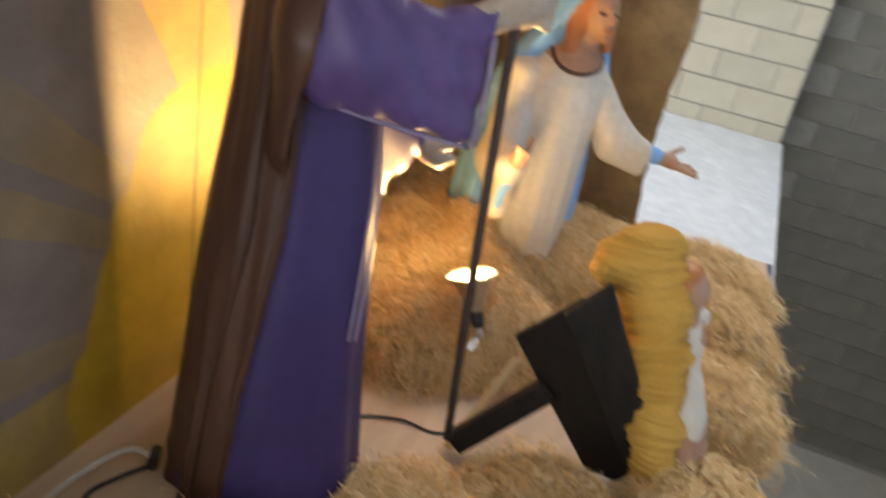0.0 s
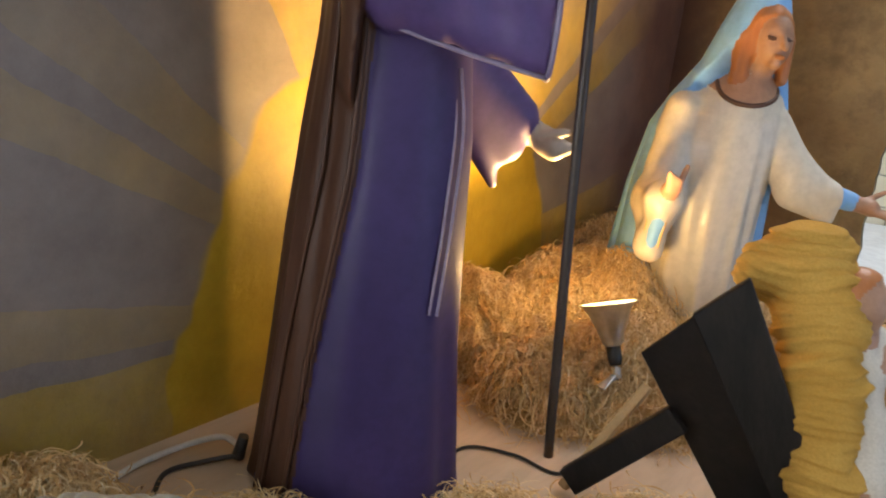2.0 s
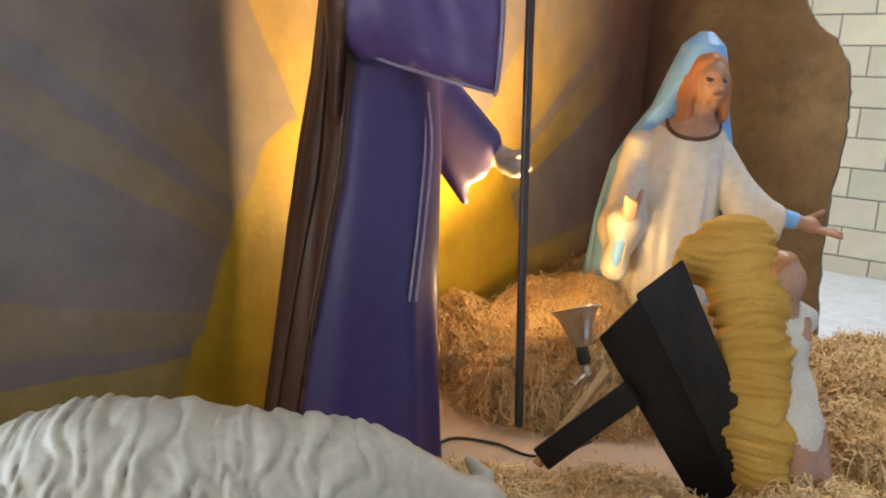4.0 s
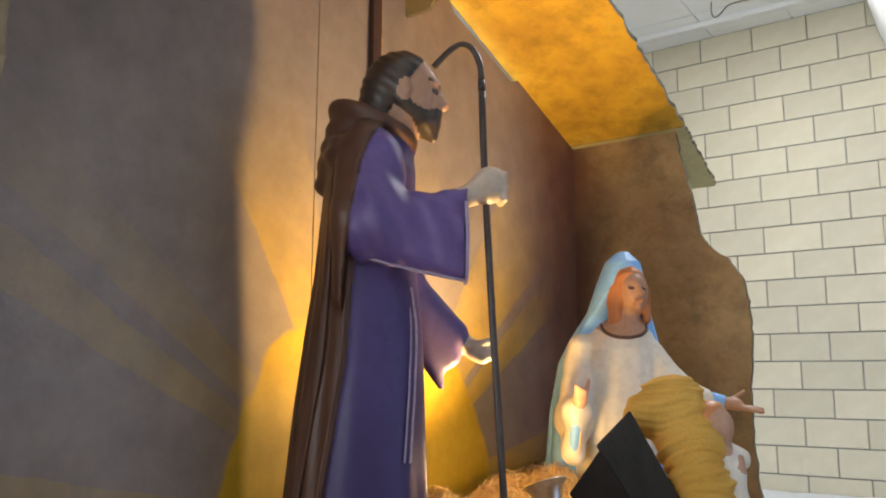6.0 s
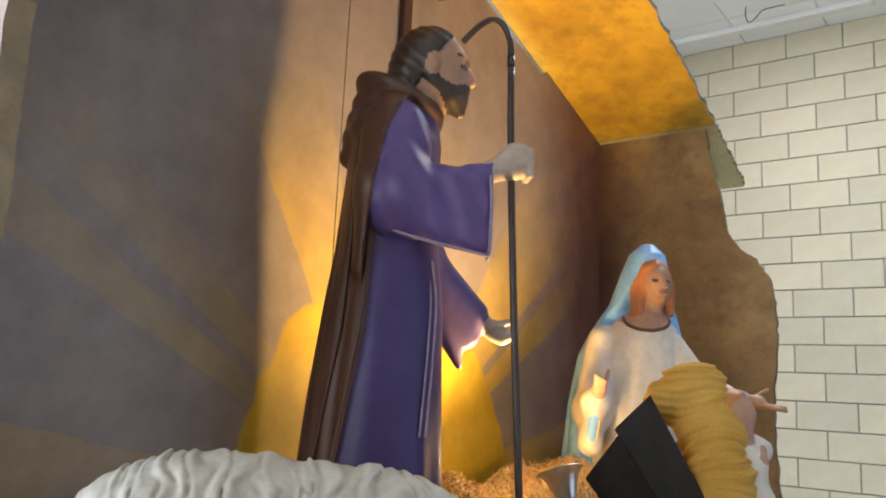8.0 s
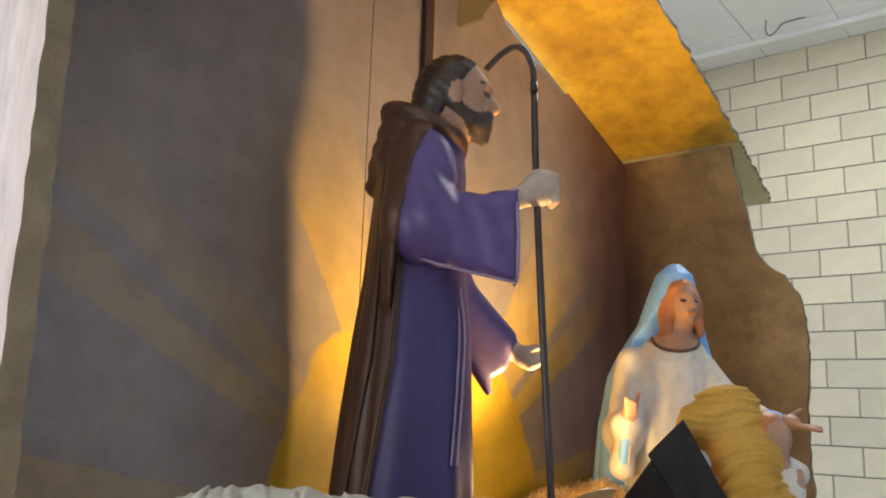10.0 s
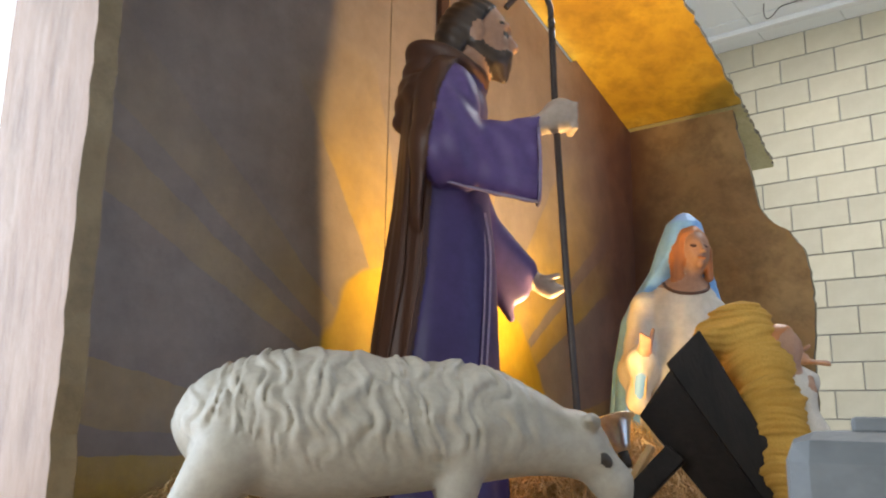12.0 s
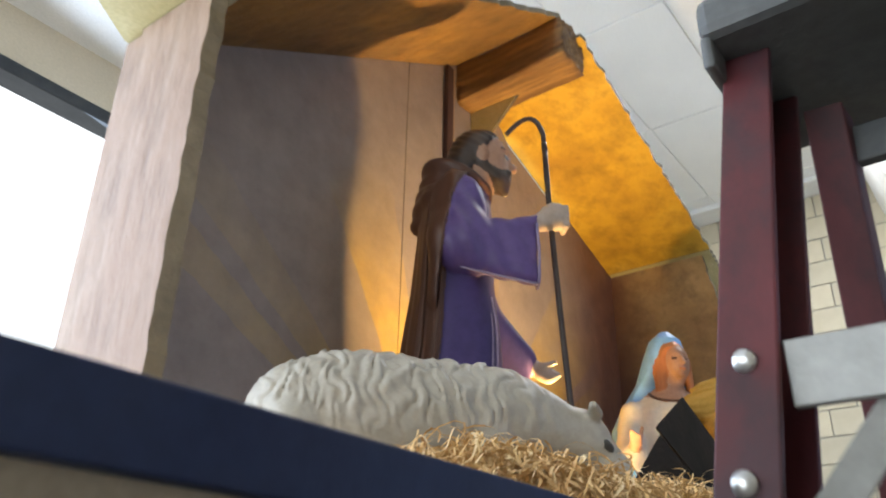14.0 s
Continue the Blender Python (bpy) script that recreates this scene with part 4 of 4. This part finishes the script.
def sheep():
    def body(P):
        d = ellipsoid(P, (-0.16, 0, 0.285), (0.205, 0.115, 0.118))
        d = smin(d, ellipsoid(P, (0.03, 0, 0.285), (0.20, 0.105, 0.098)), 0.06)
        d = smin(d, capsule(P, (0.10, 0, 0.300), (0.285, 0, 0.250), 0.068, 0.047), 0.05)
        x, y, z = P[..., 0], P[..., 1], P[..., 2]
        lock = np.sin(46 * z + 9 * np.sin(13 * x) + 3 * np.sin(37 * x + 20 * z))
        bend = 0.0105 * lock + 0.006 * np.sin(83 * z - 34 * x + 20 * y) + 0.05 * (z - 0.28)
        w1 = np.abs(np.sin(104 * (x + bend) + 1.3 * np.sin(31 * x + 16 * z) + 34 * y * np.clip((z - 0.34) * 12, 0, 1)))
        w2 = np.sin(64 * z + 41 * x + 3 * np.sin(33 * x)) * np.sin(47 * x - 31 * z)
        w3 = np.abs(np.sin(190 * (x + 0.8 * bend) + 60 * z))
        keep = np.clip((z - 0.205) * 14, 0, 1) * np.clip((0.25 - x) * 7, 0, 1) * np.clip((x + 0.36) * 12, 0.25, 1)
        return d - keep * (0.0098 * (w1 ** 0.55 - 0.7) * (0.75 + 0.45 * w2) + 0.0018 * w3 + 0.0030 * w2)

    def head(P):
        P = P - np.array((0.006, 0, 0.032))
        d = smin(capsule(P, (0.275, 0.0, 0.235), (0.335, 0.0, 0.165), 0.046, 0.030), capsule(P, (0.335, 0, 0.165), (0.345, 0, 0.135), 0.030, 0.022), 0.02)
        for s in (-1, 1):
            d = smin(d, capsule(P, (0.290, 0.045 * s, 0.262), (0.275, 0.085 * s, 0.268), 0.015, 0.008), 0.012)
        return d

    def legs(P):
        d = None
        for x, y, bx_ in ((-0.285, -0.062, -0.01), (-0.275, 0.062, -0.01), (0.090, -0.055, -0.02), (0.070, 0.055, 0.02)):
            back = x < 0
            k = smin(capsule(P, (x + (0.02 if back else 0), y, 0.24), (x + bx_ - (0.045 if back else 0), y, 0.135), 0.058 if back else 0.040, 0.027 if back else 0.024),
                     capsule(P, (x + bx_ - (0.045 if back else 0), y, 0.135), (x + bx_ - (0.035 if back else 0.005), y, 0.0), 0.026, 0.020), 0.02)
            d = k if d is None else smin(d, k, 0.02)
        return d

    def hooves(P):
        d = None
        for x, y in ((-0.330, -0.062), (-0.320, 0.062), (0.065, -0.055), (0.085, 0.055)):
            k = capsule(P, (x, y, 0.0), (x + 0.012, y, 0.012), 0.024, 0.020)
            d = k if d is None else np.minimum(d, k)
        return d

    def eyes(P):
        P = P - np.array((0.006, 0, 0.032))
        return np.minimum(capsule(P, (0.312, -0.040, 0.205), (0.318, -0.038, 0.200), 0.006), capsule(P, (0.312, 0.040, 0.205), (0.322, 0.036, 0.197), 0.007))
    pieces = [(0, body), (0, head), (0, legs), (1, hooves), (1, eyes)]
    ang = math.degrees(math.atan2(0.69, 0.72))
    ob = clay("sheep_statue", pieces, [M["wool"], M["hoof"]], (-0.44, -0.17, -0.02), (0.40, 0.17, 0.44), 0.0040, Matrix.Translation((0.945, -5.385, PLAT - 0.006)) @ pose(0, 0, 0, 0, 0, ang), None, 0.012)
    return tagged(ob, "cream glazed sheep figurine grazing on wood wool", "statue")


sheep()

# ---- manger ----
manger = thing("manger", (1.05, -4.5, PLAT), "black-stained wooden manger of crossed boards", "manger")


def board(a, b, w, t, up, mat, name="board", label=""):
    part(name, beam(a, b, w, t, up, 0.004), mat, manger, label)


# two broad boards sloping down to the visitors' side, one behind the other


def plank(corners, thick, mat, name="board"):
    a, b, c = (Vector(corners[k]) for k in (0, 1, 3))
    nrm = (b - a).cross(c - a).normalized()
    bm = slab(corners, nrm, thick, None, 0)
    bmesh.ops.bevel(bm, geom=bm.edges[:], offset=0.003, segments=1, affect="EDGES")
    part(name, bm, mat, manger)


plank([(0.925, -4.44, 1.352), (1.045, -4.455, 1.500), (1.315, -4.430, 1.075), (1.160, -4.425, 1.070)], 0.02, M["dark_board"])
plank([(1.018, -4.497, 1.474), (1.091, -4.460, 1.557), (1.33, -4.40, 1.10), (1.262, -4.43, 1.085)], 0.02, M["dark_board"])
board((0.868, -4.552, PLAT + 0.03), (1.03, -4.485, 1.265), 0.055, 0.03, (0.3, -0.9, 0.2), M["dark_board"], "leg")
board((0.858, -4.555, PLAT + 0.012), (0.940, -4.425, 1.275), 0.020, 0.020, (1, 0, 0), M["pine"], "brace", "bare pine brace")
board((0.83, -4.09, PLAT + 0.016), (0.95, -4.17, PLAT + 0.016), 0.03, 0.03, (0, 0, 1), M["red_paint"], "block_foot", "red painted foot")


def quilt():
    spine = [np.array(p) for p in ((1.080, -4.335, 1.540), (1.142, -4.30, 1.562), (1.190, -4.33, 1.478), (1.225, -4.37, 1.36), (1.265, -4.40, 1.22), (1.30, -4.42, 1.105))]

    def f(P):
        d = None
        for i, (a, b) in enumerate(zip(spine, spine[1:])):
            q = P.copy()
            k = capsule(q, a, b, (0.055, 0.072, 0.070, 0.068, 0.062)[i], (0.072, 0.070, 0.068, 0.062, 0.052)[i])
            d = k if d is None else smin(d, k, 0.04)
        s = P[..., 2] - 0.35 * P[..., 0] + 0.25 * P[..., 1]
        x, y = P[..., 0], P[..., 1]
        wob = 2.2 * np.sin(24 * x - 17 * y) + 1.4 * np.sin(47 * y + 31 * s) + 1.1 * np.sin(21 * s + 9)
        d = d - 0.0048 * np.sin(175 * s + wob) * (0.6 + 0.4 * np.sin(37 * s + 20 * x)) - 0.0020 * np.sin(420 * s + 2 * wob + 60 * x) - 0.004 * np.sin(61 * s + 25 * y)
        return np.maximum(d, PLAT + 0.005 - P[..., 2])
    ob = clay("quilted_blanket", [(0, f)], [M["quilt"]], (0.96, -4.56, PLAT - 0.01), (1.42, -4.18, 1.70), 0.0042, Matrix())
    tagged(ob, "rolled ochre quilted blanket draped over the manger", "blanket")


quilt()


def infant():
    def body(P):
        d = smin(capsule(P, (1.235, -4.235, 1.43), (1.290, -4.275, 1.29), 0.042, 0.040), capsule(P, (1.290, -4.275, 1.29), (1.315, -4.30, 1.245), 0.040, 0.034), 0.03)
        d = smin(d, capsule(P, (1.215, -4.20, 1.47), (1.265, -4.175, 1.45), 0.030, 0.024), 0.03)
        return d - 0.003 * np.sin(90 * P[..., 2])

    def limbs(P):
        d = capsule(P, (1.255, -4.20, 1.45), (1.275, -4.235, 1.43), 0.018, 0.015)
        d = smin(d, capsule(P, (1.305, -4.30, 1.25), (1.355, -4.335, 1.10), 0.030, 0.020), 0.02)
        return smin(d, capsule(P, (1.325, -4.265, 1.25), (1.380, -4.30, 1.11), 0.028, 0.019), 0.02)

    def head(P):
        return smin(ellipsoid(P, (1.215, -4.225, 1.530), (0.048, 0.047, 0.052)), capsule(P, (1.215, -4.225, 1.53), (1.235, -4.24, 1.46), 0.024), 0.02)

    def hair(P):
        return np.maximum(ellipsoid(P, (1.207, -4.222, 1.540), (0.050, 0.050, 0.052)), (P[..., 0] - 1.212) - 0.6 * (P[..., 2] - 1.545))
    ob = clay("infant_figure_statue", [(0, body), (1, limbs), (1, head), (2, hair)], [M["cloth"], M["skin"], M["auburn"]], (1.10, -4.42, 1.06), (1.44, -4.12, 1.62), 0.006, Matrix.Translation((0.024, -0.075, -0.012)))
    tagged(ob, "small glazed infant figure in white on the blanket", "statue")


infant()

# ---- clamp lamps ----
def clamp_lamp(at, aim, label, cord):
    lamp = thing("clamp_lamp", tuple(at), label, "lamp")
    lm = Matrix.Translation(at) @ aim.to_track_quat("Z", "Y").to_matrix().to_4x4()
    prof = [(0.016, -0.090), (0.024, -0.083), (0.028, -0.065), (0.036, -0.045), (0.047, -0.015), (0.062, 0.006), (0.066, 0.008), (0.067, 0.005)]
    part("reflector", lathe(prof, 40, None, lm), M["tin"], lamp, "brushed aluminium bell reflector")
    part("reflector_lining", lathe([(0.0, -0.068), (0.020, -0.064), (0.033, -0.043), (0.045, -0.012), (0.0615, 0.0065)], 40, None, lm), M["inner"], lamp)
    bb = bmesh.new()
    bmesh.ops.create_uvsphere(bb, u_segments=16, v_segments=10, radius=0.020, matrix=lm @ Matrix.Translation((0, 0, -0.035)))
    part("bulb", bb, M["bulb"], lamp, "lit warm bulb", True)
    part("socket", lathe([(0.0, -0.135), (0.013, -0.133), (0.016, -0.12), (0.016, -0.088), (0.0, -0.086)], 20, None, lm), M["black"], lamp, "black socket")
    part("swivel", lathe([(0.0, -0.165), (0.009, -0.163), (0.010, -0.14), (0.0, -0.134)], 16, None, lm), M["bolt"], lamp, "chrome swivel")
    for s in (-1, 1):
        part("clamp_jaw", beam(lm @ Vector((0.010 * s, 0, -0.155)), lm @ Vector((0.055 + 0.006 * s, 0.012 * s, -0.175)), 0.014, 0.004, (0, 0, 1), 0.001), M["bolt"], lamp)
    part("cord", tube(smooth_path([lm @ Vector((0, 0, -0.165))] + cord), 0.0035, 8), M["black"], lamp, "thin black cord")


D = PLAT + 0.005
clamp_lamp(LAMP_AT, LAMP_AIM, "spun aluminium clamp lamp, lit, pointing up at the figures", [(0.815, -4.22, 1.10), (0.87, -4.30, D), (0.83, -4.50, D), (0.72, -4.52, D), (0.63, -4.58, D), (0.66, -4.72, D)])
cable = thing("extension_cable", (0.30, -5.0, PLAT), "white extension cable coiled behind the robed figure", "cable")
part("cable", tube(smooth_path([(0.37, -4.95, PLAT + 0.03), (0.31, -4.96, PLAT + 0.035), (0.27, -5.04, PLAT + 0.02), (0.26, -5.14, PLAT + 0.007), (0.31, -5.24, PLAT + 0.007), (0.38, -5.30, PLAT + 0.007)]), 0.006, 8), M["white_cable"], cable)
part("cable", tube(smooth_path([(0.37, -4.95, PLAT + 0.02), (0.33, -5.01, PLAT + 0.01), (0.31, -5.08, PLAT + 0.007), (0.36, -5.14, PLAT + 0.007)]), 0.005, 8), M["black"], cable)
part("plug", tube([(0.36, -4.955, PLAT + 0.012), (0.37, -4.95, PLAT + 0.06)], [0.013, 0.010], 10), M["black"], cable)


# ---- wood wool ----
def heap(name, outline, height, count, seed, label, spread=1.0, length=(0.06, 0.20)):
    """A mound of curled shavings: a lumpy core, darkened to look shaded, under thousands of thin curled ribbons.
    outline: (x, y, radius) of its lobes.
    """
    rnd = random.Random(seed)

    def h(x, y):
        v = 0.0
        for cx, cy, r, k in outline:
            q = 1 - ((x - cx) ** 2 + (y - cy) ** 2) / (r * r)
            if q > 0:
                v = max(v, k * q ** 0.55)
        return v * height * (1 + 0.28 * noise.noise((x * 9, y * 9, seed)) + 0.14 * noise.noise((x * 25, y * 25, seed)))
    xs0, xs1 = min(c[0] - c[2] for c in outline), max(c[0] + c[2] for c in outline)
    ys0, ys1 = min(c[1] - c[2] for c in outline), max(c[1] + c[2] for c in outline)
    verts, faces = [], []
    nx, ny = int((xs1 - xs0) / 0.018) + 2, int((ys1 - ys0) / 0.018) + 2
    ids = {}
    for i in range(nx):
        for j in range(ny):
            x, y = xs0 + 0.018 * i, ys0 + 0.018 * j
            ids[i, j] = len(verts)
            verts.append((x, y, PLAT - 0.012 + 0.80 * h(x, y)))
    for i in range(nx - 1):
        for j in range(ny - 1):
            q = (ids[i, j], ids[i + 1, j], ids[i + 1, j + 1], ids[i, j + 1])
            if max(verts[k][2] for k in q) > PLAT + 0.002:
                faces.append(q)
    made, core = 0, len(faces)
    while made < count:
        c = outline[rnd.randrange(len(outline))]
        a, rr = rnd.uniform(0, 2 * math.pi), c[2] * math.sqrt(rnd.random()) * 1.04
        x, y = c[0] + rr * math.cos(a), c[1] + rr * math.sin(a)
        z = PLAT + h(x, y)
        made += 1
        n = rnd.randint(11, 16)
        L = rnd.uniform(*length)
        d = Vector((rnd.gauss(0, 1), rnd.gauss(0, 1), rnd.gauss(0, 0.40))).normalized()
        curl = Vector((rnd.gauss(0, 1), rnd.gauss(0, 1), rnd.gauss(0, 1))).normalized() * rnd.uniform(22, 105)
        w = rnd.uniform(0.0006, 0.0018)
        p = Vector((x, y, z + rnd.uniform(-0.030, 0.014)))
        base = len(verts)
        for k in range(n):
            side = d.cross(Vector((0, 0, 1))) if abs(d.z) < 0.95 else Vector((1, 0, 0))
            side = (side.normalized() + 0.5 * Vector((0, 0, math.sin(k * 0.9 + a)))).normalized() * w
            verts.append(tuple(p + side))
            verts.append(tuple(p - side))
            if k:
                b = base + 2 * k
                faces.append((b - 2, b - 1, b + 1, b))
            p = p + d * (L / n)
            ground = PLAT + h(p.x, p.y)
            p.z += 0.15 * (ground + 0.006 - p.z) if p.z < ground + 0.05 else -0.01
            d = (d + d.cross(curl) * (L / n)).normalized()
    me = bpy.data.meshes.new(name)
    me.from_pydata(verts, [], faces)
    me.materials.append(M["straw"])
    me.materials.append(M["straw_core_shaded"])
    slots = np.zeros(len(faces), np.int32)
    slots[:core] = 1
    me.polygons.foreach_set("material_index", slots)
    me.update()
    return tagged(new(name, me), label, "wood wool", kind="stuff")


heap("wood_wool", [(0.36, -4.16, 0.19, 0.8), (0.50, -3.85, 0.30, 1.0), (0.42, -3.35, 0.36, 1.0), (0.80, -3.40, 0.40, 0.55), (0.64, -3.70, 0.26, 0.55), (0.72, -4.08, 0.26, 0.75), (0.62, -4.22, 0.20, 0.6)], 0.24, 25000, 11, "golden heap of curled wood wool behind the figures")
heap("wood_wool", [(1.30, -3.25, 0.26, 0.8), (1.36, -3.65, 0.22, 1.0), (1.40, -4.05, 0.19, 1.0), (1.42, -4.45, 0.17, 0.7), (1.15, -3.5, 0.3, 0.7), (1.10, -4.0, 0.2, 0.5)], 0.15, 15000, 12, "pale heap of curled wood wool along the platform edge")
heap("wood_wool", [(1.30, -4.78, 0.24, 0.8), (1.05, -4.86, 0.15, 0.5), (0.88, -4.80, 0.15, 0.45), (1.10, -4.62, 0.17, 0.5), (1.38, -5.10, 0.20, 0.85), (1.36, -5.45, 0.22, 0.78), (1.33, -5.82, 0.20, 0.6), (0.79, -5.775, 0.075, 0.6), (1.10, -5.62, 0.16, 0.4), (1.22, -5.25, 0.18, 0.5)], 0.105, 29000, 13, "pale loose wood wool spread in front of the sheep")
heap("wood_wool", [(0.36, -5.36, 0.16, 1.0), (0.52, -5.26, 0.14, 0.5), (0.62, -5.10, 0.13, 0.45)], 0.125, 5500, 14, "small tuft of wood wool by the painted wall")

# ---- stepladder ----
ladder = thing("stepladder", (1.95, -6.0, GROUND), "worn red fibreglass stepladder with grey cap and metal steps", "ladder")
LTOP, LWIDE = 1.310, 0.43


def rail_at(z):
    """The outer front edge of the first rail at a height: the rails lean back and come together upwards."""
    return 1.682 + 0.0512 * z, -6.522 + 0.308 * z


XT, YT = rail_at(LTOP)
XG, YG = rail_at(GROUND)
for s in (1, -1):
    x0, x1 = (XT, XG) if s > 0 else (XT + LWIDE, 2 * XT + LWIDE - XG)
    # a channel: front flange, web, rear flange
    bm = beam((x1 + 0.0155 * s, YG + 0.003, GROUND), (x0 + 0.0155 * s, YT + 0.003, LTOP), 0.031, 0.006, (0, 1, 0), 0.0015)
    beam((x1 + 0.003 * s, YG + 0.036, GROUND), (x0 + 0.003 * s, YT + 0.036, LTOP), 0.006, 0.060, (0, 1, 0), 0.001, bm)
    beam((x1 + 0.0155 * s, YG + 0.069, GROUND), (x0 + 0.0155 * s, YT + 0.069, LTOP), 0.031, 0.006, (0, 1, 0), 0.0015, bm)
    part("front_rail", bm, M["ladder_red"], ladder, "scuffed red channel rail")
    rx, gx2 = (XT + 0.045, XG + 0.02) if s > 0 else (XT + LWIDE - 0.045, 2 * XT + LWIDE - XG - 0.02)
    bm = beam((gx2, YT + 0.83, GROUND), (rx, YT + 0.075, LTOP - 0.012), 0.026, 0.005, (0, 1, 0), 0.001)
    beam((gx2 + 0.011 * s, YT + 0.847, GROUND), (rx + 0.011 * s, YT + 0.092, LTOP - 0.012), 0.005, 0.032, (0, 1, 0), 0.001, bm)
    part("rear_rail", bm, M["ladder_red"], ladder, "dark red rear rail")
    part("foot", box(x1 - 0.02, x1 + 0.02, YG - 0.01, YG + 0.085, GROUND + 0.0005, GROUND + 0.03, 0.006), M["black"], ladder, "black rubber foot")
cap = box(XT - 0.006, XT + LWIDE + 0.006, YT - 0.034, YT + 0.15, LTOP + 0.001, LTOP + 0.034, 0.008)
for x in (XT - 0.006, XT + LWIDE - 0.002):
    box(x, x + 0.008, YT - 0.030, YT + 0.12, LTOP - 0.022, LTOP + 0.004, 0.003, cap)
top_cap = part("top_cap", cap, M["cap_grey"], ladder, "grey ribbed top cap")
for k in range(6):
    part("rib", box(XT + 0.01, XT + LWIDE - 0.01, YT - 0.022 + 0.028 * k, YT - 0.012 + 0.028 * k, LTOP + 0.033, LTOP + 0.038, 0.0015), M["cap_grey"], top_cap)
part("rear_bar", beam((XT + 0.04, YT + 0.105, 1.275), (XT + LWIDE - 0.04, YT + 0.105, 1.275), 0.012, 0.030, (0, 0, 1), 0.002), M["cap_grey"], ladder)
for k in range(9):
    z = 1.083 - 0.305 * k
    ex, ey = rail_at(z)
    wide = LWIDE + 2 * (XT - ex)
    st = box(ex + 0.0315, ex + wide - 0.0315, ey + 0.004, ey + 0.010, z - 0.034, z, 0.001)
    box(ex + 0.0315, ex + wide - 0.0315, ey + 0.009, ey + 0.076, z - 0.006, z, 0.001, st)
    part("step", st, M["ladder_grey"], ladder, "grey ribbed metal step")
    for s in (1, -1):
        bx0 = ex + 0.034 if s > 0 else ex + wide - 0.034
        part("brace", beam((bx0, ey + 0.014 - 0.03, z - 0.098), (bx0 + 0.047 * s, ey + 0.014, z - 0.030), 0.018, 0.003, (0, 1, 0), 0.001), M["ladder_grey"], ladder)
        for zz in (z - 0.010, z - 0.072):
            fx, fy = rail_at(zz)
            fx = fx + 0.015 if s > 0 else fx + LWIDE + 2 * (XT - fx) - 0.015
            bt = bmesh.new()
            bmesh.ops.create_uvsphere(bt, u_segments=12, v_segments=8, radius=0.0065, matrix=Matrix.Translation((fx, fy - 0.0015, zz)) @ Matrix.Diagonal((1, 0.6, 1, 1)))
            part("bolt", bt, M["bolt"], ladder, "", True)

# ---- concrete blocks of the back wall ----
BW, BH, JOINT = 0.4064, 0.2032, 0.010


def block_mesh(name, w, mat):
    bm = box(-w / 2, w / 2, -0.02, 0.02, -BH / 2 + JOINT / 2, BH / 2 - JOINT / 2, 0.004)
    return mesh_of(name, bm, mat)


ends = {}
full = block_mesh("block", BW - JOINT, M["block"])
# same block in the darkened colour that stands for shade on the recessed wall
bare = block_mesh("block", BW - JOINT, M["block_shaded"])
rnd = random.Random(4)
for row in range(21):
    z = CEIL - BH * (row + 0.5)
    shift = BW * (0.5 if row % 2 else 0.0)
    for i in range(-2, 5):
        x = BW * (i + 0.5) + shift
        if x - BW / 2 > 1.55:
            continue
        short = x + BW / 2 > 1.602
        ob = new("block", ends.setdefault(row % 2, block_mesh("block", 1.597 - (x - BW / 2), M["block"])) if short else full)
        if short:
            x = (x - BW / 2 + 1.597) / 2
        ob.parent = wall_back
        ob.location = (x, 0.02 + rnd.uniform(-0.0015, 0.0015), z)
# the wall set back beside it, darkened in colour for its shade, and the return between them
RECESS = 0.42
pier = plain("wall_recess", 1.60, 4.58, RECESS + 0.012, RECESS + 0.25, GROUND, CEIL - 0.01, M["mortar"])
plain("wall_return", 1.58, 1.597, 0.25, RECESS + 0.012, GROUND, CEIL - 0.01, M["block_shaded"])
for row in range(6, 30):
    z = CEIL - BH * (row + 0.5)
    for i in range(-1, 5):
        x = 1.63 + BW * (i + 0.5) + (0.2032 if row % 2 else 0.0)
        if x - BW / 2 < 1.60:
            continue
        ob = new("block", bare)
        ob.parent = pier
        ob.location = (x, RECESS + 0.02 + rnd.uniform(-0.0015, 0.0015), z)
